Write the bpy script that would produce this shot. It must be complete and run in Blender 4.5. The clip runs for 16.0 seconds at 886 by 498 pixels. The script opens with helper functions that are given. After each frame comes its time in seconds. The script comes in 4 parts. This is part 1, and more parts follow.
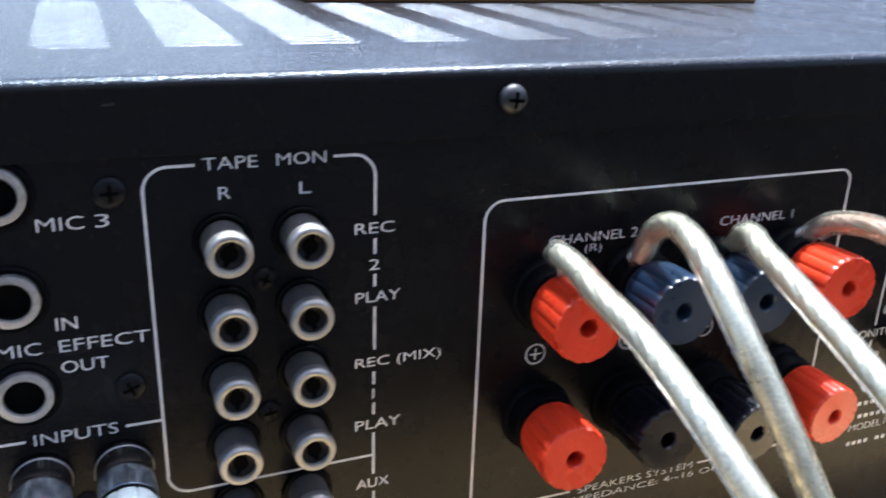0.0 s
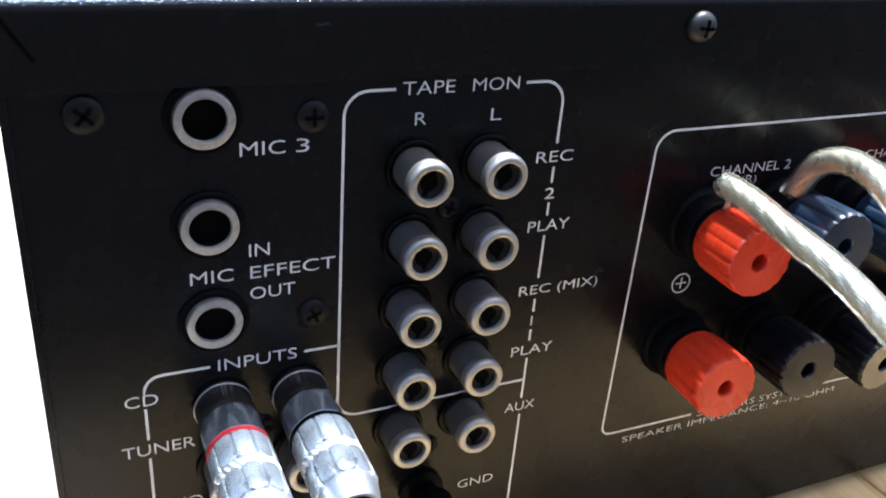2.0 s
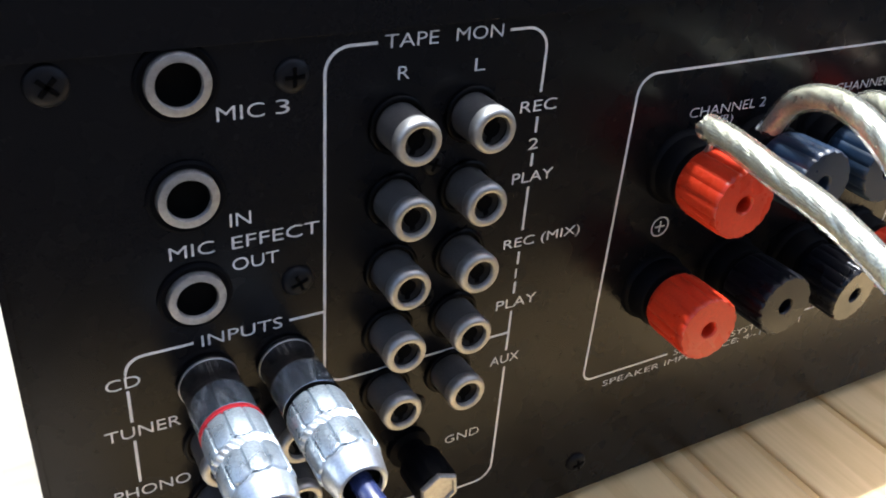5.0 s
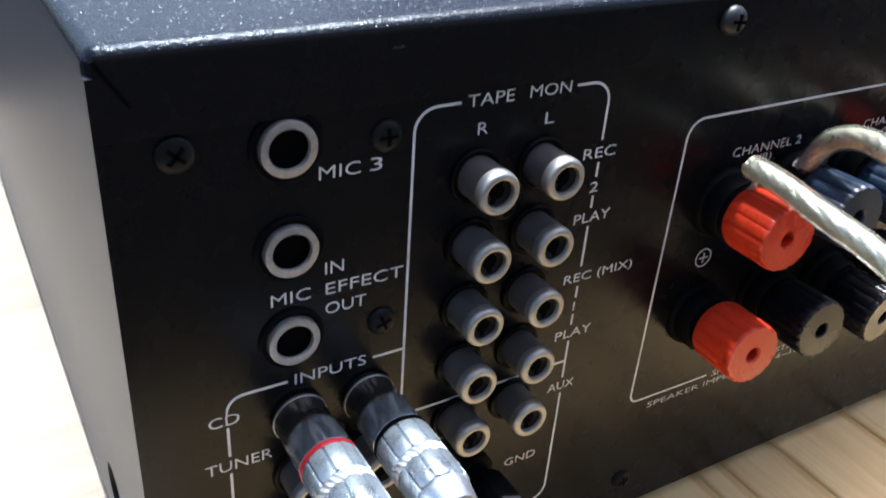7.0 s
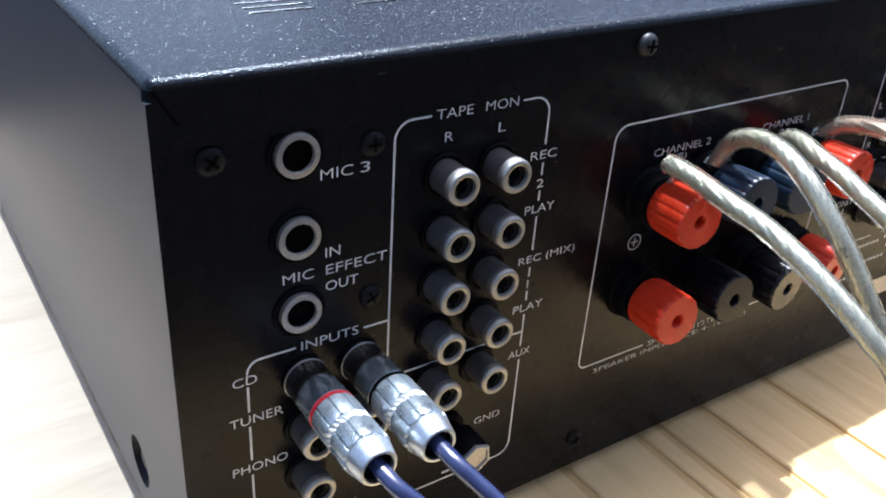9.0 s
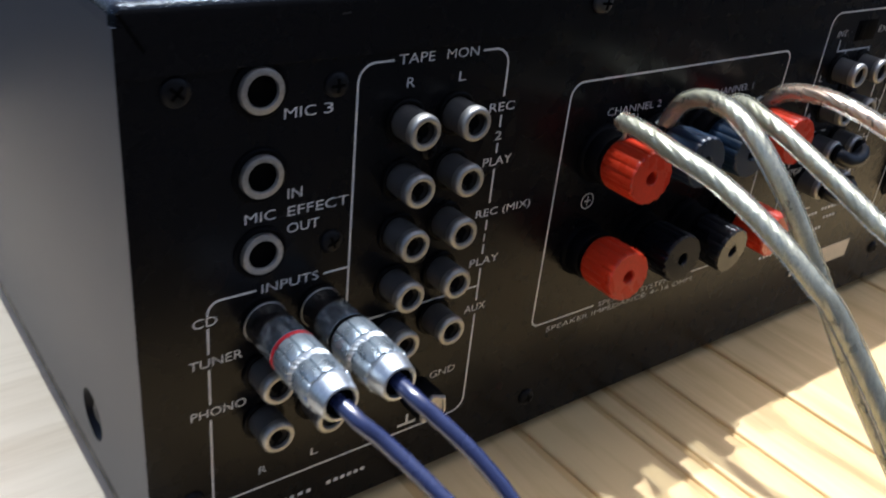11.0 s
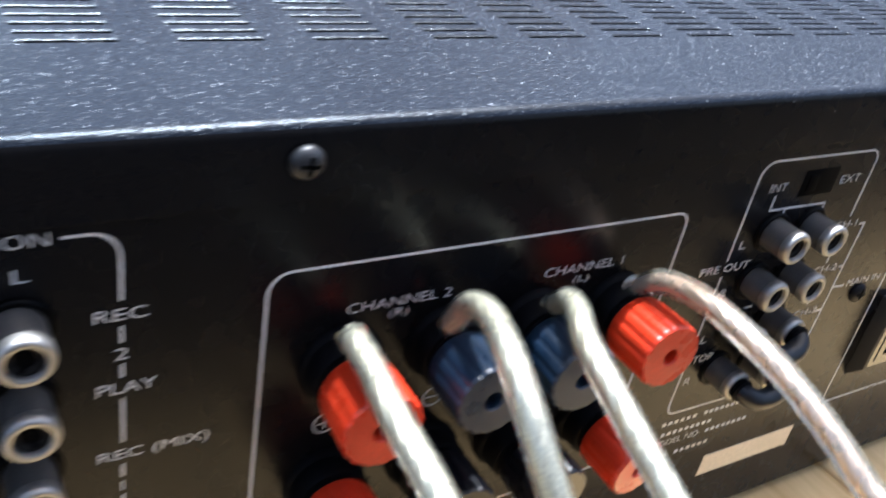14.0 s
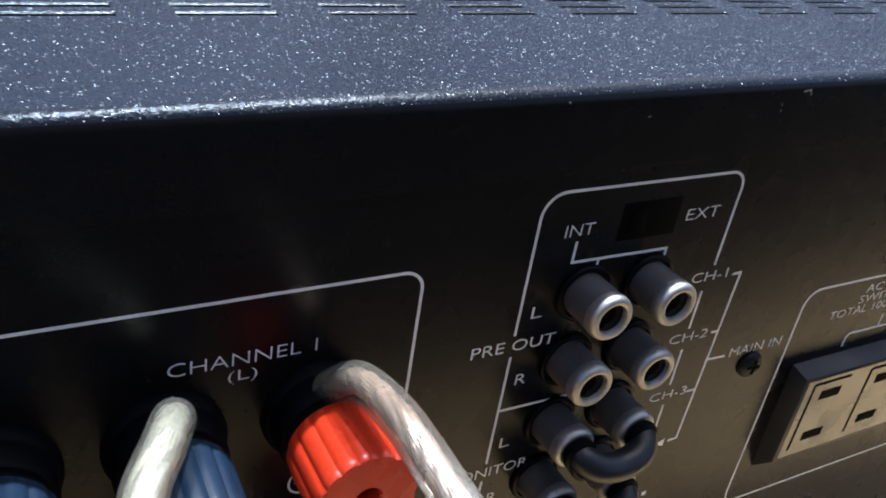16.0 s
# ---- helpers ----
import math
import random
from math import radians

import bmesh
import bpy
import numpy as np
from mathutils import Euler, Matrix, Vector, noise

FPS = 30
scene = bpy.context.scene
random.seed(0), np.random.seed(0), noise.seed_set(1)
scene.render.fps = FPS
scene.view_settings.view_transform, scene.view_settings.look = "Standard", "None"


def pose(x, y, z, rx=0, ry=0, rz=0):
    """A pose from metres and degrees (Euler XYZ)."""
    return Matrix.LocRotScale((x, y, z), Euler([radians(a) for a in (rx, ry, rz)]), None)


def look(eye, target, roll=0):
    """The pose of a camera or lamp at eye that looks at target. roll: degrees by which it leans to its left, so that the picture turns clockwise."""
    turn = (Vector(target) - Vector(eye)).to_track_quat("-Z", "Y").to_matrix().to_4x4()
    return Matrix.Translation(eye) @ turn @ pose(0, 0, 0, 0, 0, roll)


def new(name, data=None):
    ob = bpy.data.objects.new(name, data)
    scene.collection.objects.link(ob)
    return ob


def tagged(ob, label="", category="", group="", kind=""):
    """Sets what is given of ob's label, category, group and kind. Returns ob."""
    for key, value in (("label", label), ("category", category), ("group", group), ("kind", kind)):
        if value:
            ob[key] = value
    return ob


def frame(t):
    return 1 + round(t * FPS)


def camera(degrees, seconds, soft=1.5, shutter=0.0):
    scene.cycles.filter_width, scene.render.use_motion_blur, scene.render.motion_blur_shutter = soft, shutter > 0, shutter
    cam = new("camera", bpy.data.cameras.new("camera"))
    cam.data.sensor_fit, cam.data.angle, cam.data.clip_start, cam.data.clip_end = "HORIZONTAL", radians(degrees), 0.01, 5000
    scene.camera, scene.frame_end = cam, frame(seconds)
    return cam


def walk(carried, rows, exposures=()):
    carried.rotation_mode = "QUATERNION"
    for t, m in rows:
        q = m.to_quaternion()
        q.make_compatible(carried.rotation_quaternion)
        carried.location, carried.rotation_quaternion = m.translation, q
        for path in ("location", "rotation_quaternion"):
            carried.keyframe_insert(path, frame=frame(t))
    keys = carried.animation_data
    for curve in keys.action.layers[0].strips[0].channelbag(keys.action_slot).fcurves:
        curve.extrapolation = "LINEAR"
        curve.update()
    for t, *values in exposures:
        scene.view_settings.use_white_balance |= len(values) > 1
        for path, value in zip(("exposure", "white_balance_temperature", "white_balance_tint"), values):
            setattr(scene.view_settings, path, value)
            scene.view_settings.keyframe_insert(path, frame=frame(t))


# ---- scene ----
cam = camera(52.9, 16.0, soft=1.8, shutter=0.5)
PATH = [
    (0, (-0.00742, -0.14566, 0.16115), (0.70922, 1.58578, -0.53782), 1.96),
    (0.3, (-0.01629, -0.14185, 0.16078), (0.701, 1.577, -0.567), 2.1),
    (0.5, (-0.02326, -0.14111, 0.15729), (0.71042, 1.5743, -0.5632), 1.91),
    (0.8, (-0.02929, -0.13436, 0.15979), (0.729, 1.559, -0.588), 2.5),
    (1, (-0.03131, -0.13143, 0.16106), (0.72488, 1.55362, -0.60626), 2.96),
    (1.2, (-0.03346, -0.13021, 0.16227), (0.717, 1.545, -0.632), 3.5),
    (1.5, (-0.03527, -0.1278, 0.16146), (0.72098, 1.50648, -0.70872), 4.0),
    (1.8, (-0.03849, -0.1284, 0.1646), (0.725, 1.495, -0.72), 4.3),
    (2, (-0.04194, -0.12649, 0.16306), (0.73186, 1.4825, -0.73827), 4.74),
    (2.2, (-0.0425, -0.12664, 0.16378), (0.743, 1.469, -0.751), 5.1),
    (2.5, (-0.0423, -0.12512, 0.16404), (0.74254, 1.47334, -0.74642), 4.86),
    (2.8, (-0.04753, -0.1204, 0.1641), (0.748, 1.464, -0.761), 5.1),
    (3, (-0.04798, -0.11917, 0.16677), (0.75798, 1.45442, -0.76823), 5.29),
    (3.2, (-0.04739, -0.11791, 0.1684), (0.777, 1.438, -0.78), 5.5),
    (3.4, (-0.04635, -0.11666, 0.17), (0.784, 1.414, -0.814), 5.7),
    (3.5, (-0.04609, -0.11579, 0.17025), (0.77713, 1.38916, -0.85806), 6.27),
    (3.8, (-0.0453, -0.11882, 0.17034), (0.766, 1.391, -0.861), 5.8),
    (4, (-0.04529, -0.11619, 0.1673), (0.78811, 1.37077, -0.87884), 6.3),
    (4.2, (-0.04344, -0.11649, 0.16505), (0.81861, 1.36069, -0.87168), 6.09),
    (6.3, (-0.06147, -0.11555, 0.16313), (0.83374, 1.35562, -0.85386), 4.07),
    (6.5, (-0.06293, -0.11534, 0.16527), (0.83305, 1.35484, -0.85247), 4.01),
    (6.7, (-0.06415, -0.11445, 0.16703), (0.847, 1.351, -0.843), 4.0),
    (7, (-0.06443, -0.11369, 0.17341), (0.8535, 1.34874, -0.8359), 4.25),
    (7.2, (-0.06538, -0.11469, 0.17495), (0.855, 1.347, -0.833), 4.2),
    (7.5, (-0.06992, -0.1151, 0.17618), (0.86239, 1.34453, -0.82397), 4.22),
    (7.8, (-0.06824, -0.11857, 0.18198), (0.881, 1.333, -0.814), 4.6),
    (8, (-0.07034, -0.12219, 0.18316), (0.88525, 1.33366, -0.80038), 4.33),
    (8.2, (-0.07231, -0.1273, 0.18436), (0.89121, 1.32816, -0.79199), 4.17),
    (10.3, (-0.10393, -0.15088, 0.18493), (0.98621, 1.22937, -0.76716), 4.87),
    (10.5, (-0.10196, -0.15281, 0.18297), (0.99663, 1.21862, -0.77216), 5.36),
    (10.8, (-0.09834, -0.1516, 0.17797), (1.014, 1.211, -0.774), 5.8),
    (11, (-0.09265, -0.14551, 0.17506), (1.02266, 1.21638, -0.77432), 6.34),
    (11.2, (-0.08473, -0.14317, 0.17868), (1.034, 1.216, -0.77), 7.3),
    (11.5, (-0.0765, -0.13835, 0.18154), (1.04767, 1.21342, -0.77185), 8.49),
    (11.8, (-0.06885, -0.13679, 0.18439), (1.048, 1.221, -0.77), 9.2),
    (12, (-0.06266, -0.13603, 0.18699), (1.04076, 1.22735, -0.77409), 9.77),
    (12.2, (-0.0571, -0.13408, 0.18581), (1.035, 1.236, -0.779), 10.1),
    (12.5, (-0.04726, -0.13065, 0.1823), (1.00019, 1.25824, -0.80452), 10.02),
    (12.8, (-0.03998, -0.12907, 0.18121), (0.998, 1.266, -0.807), 10.2),
    (13, (-0.03778, -0.12675, 0.18081), (0.9982, 1.27337, -0.80224), 10.35),
    (13.2, (-0.03104, -0.12096, 0.18447), (1.014, 1.267, -0.805), 11.2),
    (13.5, (-0.01509, -0.11984, 0.18556), (1.0124, 1.28016, -0.80655), 10.72),
    (13.7, (-0.00412, -0.11056, 0.18699), (1.02, 1.27, -0.835), 11.5),
    (14, (0.01554, -0.10694, 0.1876), (1.02601, 1.2958, -0.81802), 11.4),
    (14.2, (0.03193, -0.1036, 0.18382), (1.022, 1.317, -0.817), 11.1),
    (14.5, (0.05766, -0.09746, 0.17619), (1.02991, 1.32869, -0.83417), 10.41),
    (14.7, (0.06884, -0.09563, 0.17428), (1.032, 1.353, -0.812), 9.8),
    (15, (0.07865, -0.09253, 0.17194), (1.03132, 1.36573, -0.81086), 9.63),
    (15.2, (0.08376, -0.0913, 0.1717), (1.041, 1.36, -0.818), 9.8),
    (15.5, (0.09102, -0.0912, 0.17464), (1.04478, 1.36558, -0.8093), 9.4),
    (15.8, (0.09494, -0.09146, 0.17509), (1.04, 1.373, -0.806), 9.2),
    (16, (0.09673, -0.089, 0.17368), (1.04363, 1.37384, -0.8079), 9.37),
]
EXPOSURES = [(0, 1.68, 5650, 10), (1.5, 1.65, 5750, 10), (3, 1.55, 5900, 10), (3.5, 1.41, 6000, 10), (4, 1.53, 5950, 10), (5.2, 1.33, 5900, 10), (6.5, 1.18, 5900, 10), (7, 1.2, 5800, 10), (8, 1.32, 5800, 10), (9.2, 0.95, 5600, 10), (10.4, 0.59, 5750, 10), (11, 0.42, 5800, 10), (11.5, 0.45, 5750, 10), (12, 0.9, 6000, 10), (12.5, 1.38, 6000, 10), (13, 1.58, 5950, 10), (13.5, 1.63, 5900, 10), (14, 1.37, 5800, 10), (15, 0.86, 5700, 10), (16, 0.75, 5600, 10)]
walk(cam, [(t, look(eye, target, roll)) for t, eye, target, roll in PATH], EXPOSURES)

# ---- light ----
SUN_TO = Vector((0.27, 0.214, 1.0)).normalized()      # towards the sun: high, behind the amplifier
world = bpy.data.worlds.new("sky")
scene.world = world
world.use_nodes = True
wn = world.node_tree.nodes
sky = wn.new("ShaderNodeTexSky")
sky.sky_type, sky.sun_disc = "NISHITA", False
sky.sun_elevation = math.asin(SUN_TO.z)
sky.sun_rotation = math.atan2(SUN_TO.x, SUN_TO.y)
sky.dust_density, sky.air_density = 4.5, 1.0
wn["Background"].inputs["Strength"].default_value = 0.15
world.node_tree.links.new(sky.outputs["Color"], wn["Background"].inputs["Color"])
lamp = bpy.data.lights.new("sun", "SUN")
lamp.energy, lamp.angle, lamp.color = 2.9, radians(0.55), (1.0, 0.98, 0.955)
sun = new("sun", lamp)
sun.matrix_world = look(SUN_TO * 3.0, (0, 0, 0))
# a second, weaker sun added to give the second set of shadows; source unseen
second_sun = bpy.data.lights.new("second_sun", "SUN")
second_sun.energy, second_sun.angle, second_sun.color = 1.8, radians(0.9), (0.92, 0.98, 1.0)
new("second_sun", second_sun).matrix_world = look(Vector((-0.03, 0.214, 1.0)) * 3.0, (0, 0, 0))

# ---- materials ----
MATS = {}


def node_mat(name):
    m = bpy.data.materials.new(name)
    m.use_nodes = True
    nt = m.node_tree
    MATS[name] = m
    return m, nt, nt.nodes["Principled BSDF"], nt.links


def add(nt, kind, **values):
    n = nt.nodes.new(kind)
    for key, value in values.items():
        n.inputs[key.replace("_", " ")].default_value = value
    return n


def simple(name, colour, rough, metal=0.0, bump=0.0, scale=900.0, vary=0.25, coat=0.0, wear=0.12):
    """A surface with variation at two scales and a fine bump."""
    m, nt, b, link = node_mat(name)
    co = nt.nodes.new("ShaderNodeTexCoord")
    fine = add(nt, "ShaderNodeTexNoise", Scale=scale, Detail=4.0)
    wide = add(nt, "ShaderNodeTexNoise", Scale=scale * 0.06, Detail=5.0)
    link.new(co.outputs["Object"], fine.inputs["Vector"])
    link.new(co.outputs["Object"], wide.inputs["Vector"])
    mixed = nt.nodes.new("ShaderNodeMath")
    mixed.operation = "MULTIPLY"
    link.new(fine.outputs["Fac"], mixed.inputs[0])
    link.new(wide.outputs["Fac"], mixed.inputs[1])
    ramp = nt.nodes.new("ShaderNodeValToRGB")
    lo = tuple(c * (1 - vary) for c in colour)
    hi = tuple(min(1.0, c * (1 + vary)) for c in colour)
    ramp.color_ramp.elements[0].color, ramp.color_ramp.elements[1].color = (*lo, 1), (*hi, 1)
    ramp.color_ramp.elements[0].position, ramp.color_ramp.elements[1].position = 0.12, 0.42
    link.new(mixed.outputs[0], ramp.inputs["Fac"])
    link.new(ramp.outputs["Color"], b.inputs["Base Color"])
    rr = add(nt, "ShaderNodeMapRange", To_Min=max(0.02, rough - wear), To_Max=min(1.0, rough + wear))
    link.new(wide.outputs["Fac"], rr.inputs["Value"])
    rr.inputs["From Min"].default_value, rr.inputs["From Max"].default_value = 0.3, 0.7
    link.new(rr.outputs["Result"], b.inputs["Roughness"])
    b.inputs["Metallic"].default_value = metal
    b.inputs["Coat Weight"].default_value = coat
    b.inputs["Coat Roughness"].default_value = 0.15
    if bump:
        bp = add(nt, "ShaderNodeBump", Strength=bump, Distance=0.0002)
        link.new(fine.outputs["Fac"], bp.inputs["Height"])
        link.new(bp.outputs["Normal"], b.inputs["Normal"])
    return m


def wood(name, light, dark, rough=0.5, along=1):
    """Planed softwood: long grain streaks, pores and a tone of its own for each plank."""
    m, nt, b, link = node_mat(name)
    co = nt.nodes.new("ShaderNodeTexCoord")
    info = nt.nodes.new("ShaderNodeObjectInfo")
    shift = nt.nodes.new("ShaderNodeVectorMath")
    shift.operation = "ADD"
    spread = nt.nodes.new("ShaderNodeVectorMath")
    spread.operation = "SCALE"
    spread.inputs["Scale"].default_value = 7.0
    link.new(info.outputs["Random"], spread.inputs[0])
    link.new(co.outputs["Object"], shift.inputs[0])
    link.new(spread.outputs[0], shift.inputs[1])
    stretch = nt.nodes.new("ShaderNodeVectorMath")
    stretch.operation = "MULTIPLY"
    stretch.inputs[1].default_value = (1.0, 0.09, 1.0) if along else (0.09, 1.0, 1.0)
    link.new(shift.outputs[0], stretch.inputs[0])
    rings = add(nt, "ShaderNodeTexNoise", Scale=95.0, Detail=5.0, Roughness=0.55, Distortion=0.6)
    pores = add(nt, "ShaderNodeTexNoise", Scale=700.0, Detail=4.0)
    blot = add(nt, "ShaderNodeTexNoise", Scale=9.0, Detail=3.0)
    for n in (rings, pores):
        link.new(stretch.outputs[0], n.inputs["Vector"])
    link.new(shift.outputs[0], blot.inputs["Vector"])
    a = nt.nodes.new("ShaderNodeMath")
    a.operation = "MULTIPLY_ADD"
    a.inputs[1].default_value = 0.3
    link.new(pores.outputs["Fac"], a.inputs[0])
    link.new(rings.outputs["Fac"], a.inputs[2])
    c = nt.nodes.new("ShaderNodeMath")
    c.operation = "MULTIPLY_ADD"
    c.inputs[1].default_value = 0.35
    link.new(blot.outputs["Fac"], c.inputs[0])
    link.new(a.outputs[0], c.inputs[2])
    d = nt.nodes.new("ShaderNodeMath")
    d.operation = "MULTIPLY_ADD"
    d.inputs[1].default_value = 0.22
    link.new(info.outputs["Random"], d.inputs[0])
    link.new(c.outputs[0], d.inputs[2])
    ramp = nt.nodes.new("ShaderNodeValToRGB")
    ramp.color_ramp.elements[0].color, ramp.color_ramp.elements[1].color = (*dark, 1), (*light, 1)
    ramp.color_ramp.elements[0].position, ramp.color_ramp.elements[1].position = 0.55, 1.15
    link.new(d.outputs[0], ramp.inputs["Fac"])
    link.new(ramp.outputs["Color"], b.inputs["Base Color"])
    b.inputs["Roughness"].default_value = rough
    bp = add(nt, "ShaderNodeBump", Strength=0.25, Distance=0.0003)
    link.new(pores.outputs["Fac"], bp.inputs["Height"])
    link.new(bp.outputs["Normal"], b.inputs["Normal"])
    return m


def grained(name, colour, rough, spec):
    """Dark sprayed enamel with a fine grain and bright metal flakes that lie at all angles in it."""
    m, nt, b, link = node_mat(name)
    co = nt.nodes.new("ShaderNodeTexCoord")
    peel = add(nt, "ShaderNodeTexNoise", Scale=1900.0, Detail=3.0)
    wide = add(nt, "ShaderNodeTexNoise", Scale=55.0, Detail=4.0)
    cells = add(nt, "ShaderNodeTexVoronoi", Scale=3300.0)
    for n in (peel, wide, cells):
        link.new(co.outputs["Object"], n.inputs["Vector"])
    bp = add(nt, "ShaderNodeBump", Strength=1.0, Distance=0.00013)
    link.new(peel.outputs["Fac"], bp.inputs["Height"])
    link.new(bp.outputs["Normal"], b.inputs["Normal"])
    rr = add(nt, "ShaderNodeMapRange", From_Min=0.3, From_Max=0.7, To_Min=rough - 0.04, To_Max=rough + 0.05)
    link.new(wide.outputs["Fac"], rr.inputs["Value"])
    link.new(rr.outputs["Result"], b.inputs["Roughness"])
    b.inputs["Base Color"].default_value = (*colour, 1)
    b.inputs["Specular IOR Level"].default_value = spec
    # the sky's blue is put into the tint of the cover's reflection
    b.inputs["Specular Tint"].default_value = (0.72, 0.86, 1.0, 1)
    # flakes
    tilt = nt.nodes.new("ShaderNodeVectorMath")
    tilt.operation = "MULTIPLY_ADD"
    tilt.inputs[1].default_value = (1.5, 1.5, 0.3)
    tilt.inputs[2].default_value = (-0.75, -0.75, -0.15)
    link.new(cells.outputs["Color"], tilt.inputs[0])
    geo = nt.nodes.new("ShaderNodeNewGeometry")
    summed = nt.nodes.new("ShaderNodeVectorMath")
    summed.operation = "ADD"
    link.new(tilt.outputs[0], summed.inputs[0])
    link.new(geo.outputs["Normal"], summed.inputs[1])
    unit = nt.nodes.new("ShaderNodeVectorMath")
    unit.operation = "NORMALIZE"
    link.new(summed.outputs[0], unit.inputs[0])
    flake = nt.nodes.new("ShaderNodeBsdfPrincipled")
    flake.inputs["Base Color"].default_value = (0.075, 0.084, 0.095, 1)
    flake.inputs["Metallic"].default_value = 1.0
    flake.inputs["Roughness"].default_value = 0.38
    link.new(unit.outputs[0], flake.inputs["Normal"])
    split = nt.nodes.new("ShaderNodeSeparateColor")
    link.new(cells.outputs["Color"], split.inputs[0])
    some = nt.nodes.new("ShaderNodeMath")
    some.operation = "GREATER_THAN"
    some.inputs[1].default_value = 0.765
    link.new(split.outputs[2], some.inputs[0])
    near = nt.nodes.new("ShaderNodeMath")
    near.operation = "LESS_THAN"
    near.inputs[1].default_value = 0.42
    link.new(cells.outputs["Distance"], near.inputs[0])
    both = nt.nodes.new("ShaderNodeMath")
    both.operation = "MULTIPLY"
    link.new(some.outputs[0], both.inputs[0])
    link.new(near.outputs[0], both.inputs[1])
    mixed = nt.nodes.new("ShaderNodeMixShader")
    link.new(both.outputs[0], mixed.inputs["Fac"])
    link.new(b.outputs[0], mixed.inputs[1])
    link.new(flake.outputs[0], mixed.inputs[2])
    link.new(mixed.outputs[0], nt.nodes["Material Output"].inputs["Surface"])
    return m


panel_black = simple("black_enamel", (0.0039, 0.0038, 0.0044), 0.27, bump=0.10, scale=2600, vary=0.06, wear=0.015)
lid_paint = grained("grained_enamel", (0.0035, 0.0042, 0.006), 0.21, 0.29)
# side copy of the cover's paint, lightened for the light it catches
lit_side_paint = simple("lit_side_enamel", (0.037, 0.042, 0.054), 0.47, bump=0.35, scale=2600, vary=0.08, wear=0.01)
lit_side_paint.node_tree.nodes["Principled BSDF"].inputs["Specular IOR Level"].default_value = 0.5
dust_glint_grey = simple("dust", (0.46, 0.46, 0.46), 0.8, scale=3000, vary=0.3)
panel_black.node_tree.nodes["Principled BSDF"].inputs["Specular IOR Level"].default_value = 0.135
ink = simple("white_ink", (0.60, 0.595, 0.585), 0.55, scale=2500, vary=0.12)
black_plastic = simple("black_plastic", (0.0014, 0.0015, 0.0022), 0.62, scale=2000, vary=0.2, bump=0.06)
black_plastic.node_tree.nodes["Principled BSDF"].inputs["Specular IOR Level"].default_value = 0.06
# outlet face: colour raised to stand in for the table's warm reflection
lit_face_plastic = simple("lit_outlet_plastic", (0.03, 0.028, 0.025), 0.24, scale=2000, vary=0.2, bump=0.05)
satin_nickel = simple("satin_nickel", (0.46, 0.49, 0.52), 0.36, metal=0.9, scale=2200, vary=0.2, bump=0.15)
# paler than the plug's chrome: the sun's glare is put into the colour
sun_glare_nickel = simple("sun_glare_nickel", (0.74, 0.75, 0.76), 0.46, metal=0.9, scale=2200, vary=0.15, bump=0.1)
nickel = simple("nickel", (0.36, 0.35, 0.33), 0.50, metal=1.0, scale=1500, vary=0.12, bump=0.04)
cover_screw_metal = simple("dark_nickel", (0.022, 0.023, 0.025), 0.40, metal=0.3, scale=900, vary=0.15, wear=0.08)
matte_nickel = simple("matte_nickel", (0.34, 0.33, 0.315), 0.48, metal=0.85, scale=1500, vary=0.2, bump=0.06)
barrel_metal = simple("satin_zinc", (0.102, 0.098, 0.093), 0.42, metal=0.5, scale=2200, vary=0.15, bump=0.05)
chrome = simple("chrome", (0.35, 0.395, 0.43), 0.29, metal=0.75, scale=3400, vary=0.3, bump=0.35, wear=0.06)
silver_band = simple("silver_band", (0.58, 0.65, 0.71), 0.22, metal=0.92, scale=1500, vary=0.15, bump=0.2, wear=0.06)
smoked = simple("black_chrome", (0.21, 0.195, 0.18), 0.2, metal=0.95, scale=900, vary=0.1, wear=0.06)
# upper caps' plastic: the sky's reflected blue is put into its base colour
sky_tinted_black = simple("sky_tinted_plastic", (0.008, 0.020, 0.042), 0.38, scale=2000, vary=0.2, bump=0.05)
red_plastic = simple("red_plastic", (0.55, 0.036, 0.010), 0.34, scale=1600, vary=0.12, bump=0.05, coat=0.0)
red_plastic.node_tree.nodes["Principled BSDF"].inputs["Specular IOR Level"].default_value = 0.35
sky_tinted_black.node_tree.nodes["Principled BSDF"].inputs["Specular IOR Level"].default_value = 0.5
red_plastic.node_tree.nodes["Principled BSDF"].inputs["Subsurface Weight"].default_value = 0.12
red_plastic.node_tree.nodes["Principled BSDF"].inputs["Subsurface Radius"].default_value = (0.002, 0.0004, 0.0002)
red_ring = simple("red_ring", (0.70, 0.03, 0.04), 0.35, scale=1500, vary=0.1)
screw_black = simple("black_zinc", (0.007, 0.007, 0.008), 0.42, metal=0.2, scale=1800, vary=0.25, bump=0.08)
blue_sheath = simple("blue_sheath", (0.022, 0.030, 0.085), 0.28, scale=1200, vary=0.15, bump=0.05, coat=0.5)
shaded_insert = simple("shaded_insert_plastic", (0.013, 0.0115, 0.010), 0.45, scale=2000, vary=0.2)
shaded_insert.node_tree.nodes["Principled BSDF"].inputs["Specular IOR Level"].default_value = 0.12
# near-black: shade inside holes, slots and seams put into colour; also plain black bits
shade_black = simple("shade_and_black", (0.0014, 0.0014, 0.0014), 0.8, scale=1500)
shade_black.node_tree.nodes["Principled BSDF"].inputs["Specular IOR Level"].default_value = 0.04
silver_strand = simple("tinned_copper", (0.65, 0.63, 0.535), 0.34, metal=0.68, scale=2000, vary=0.32, bump=0.7)
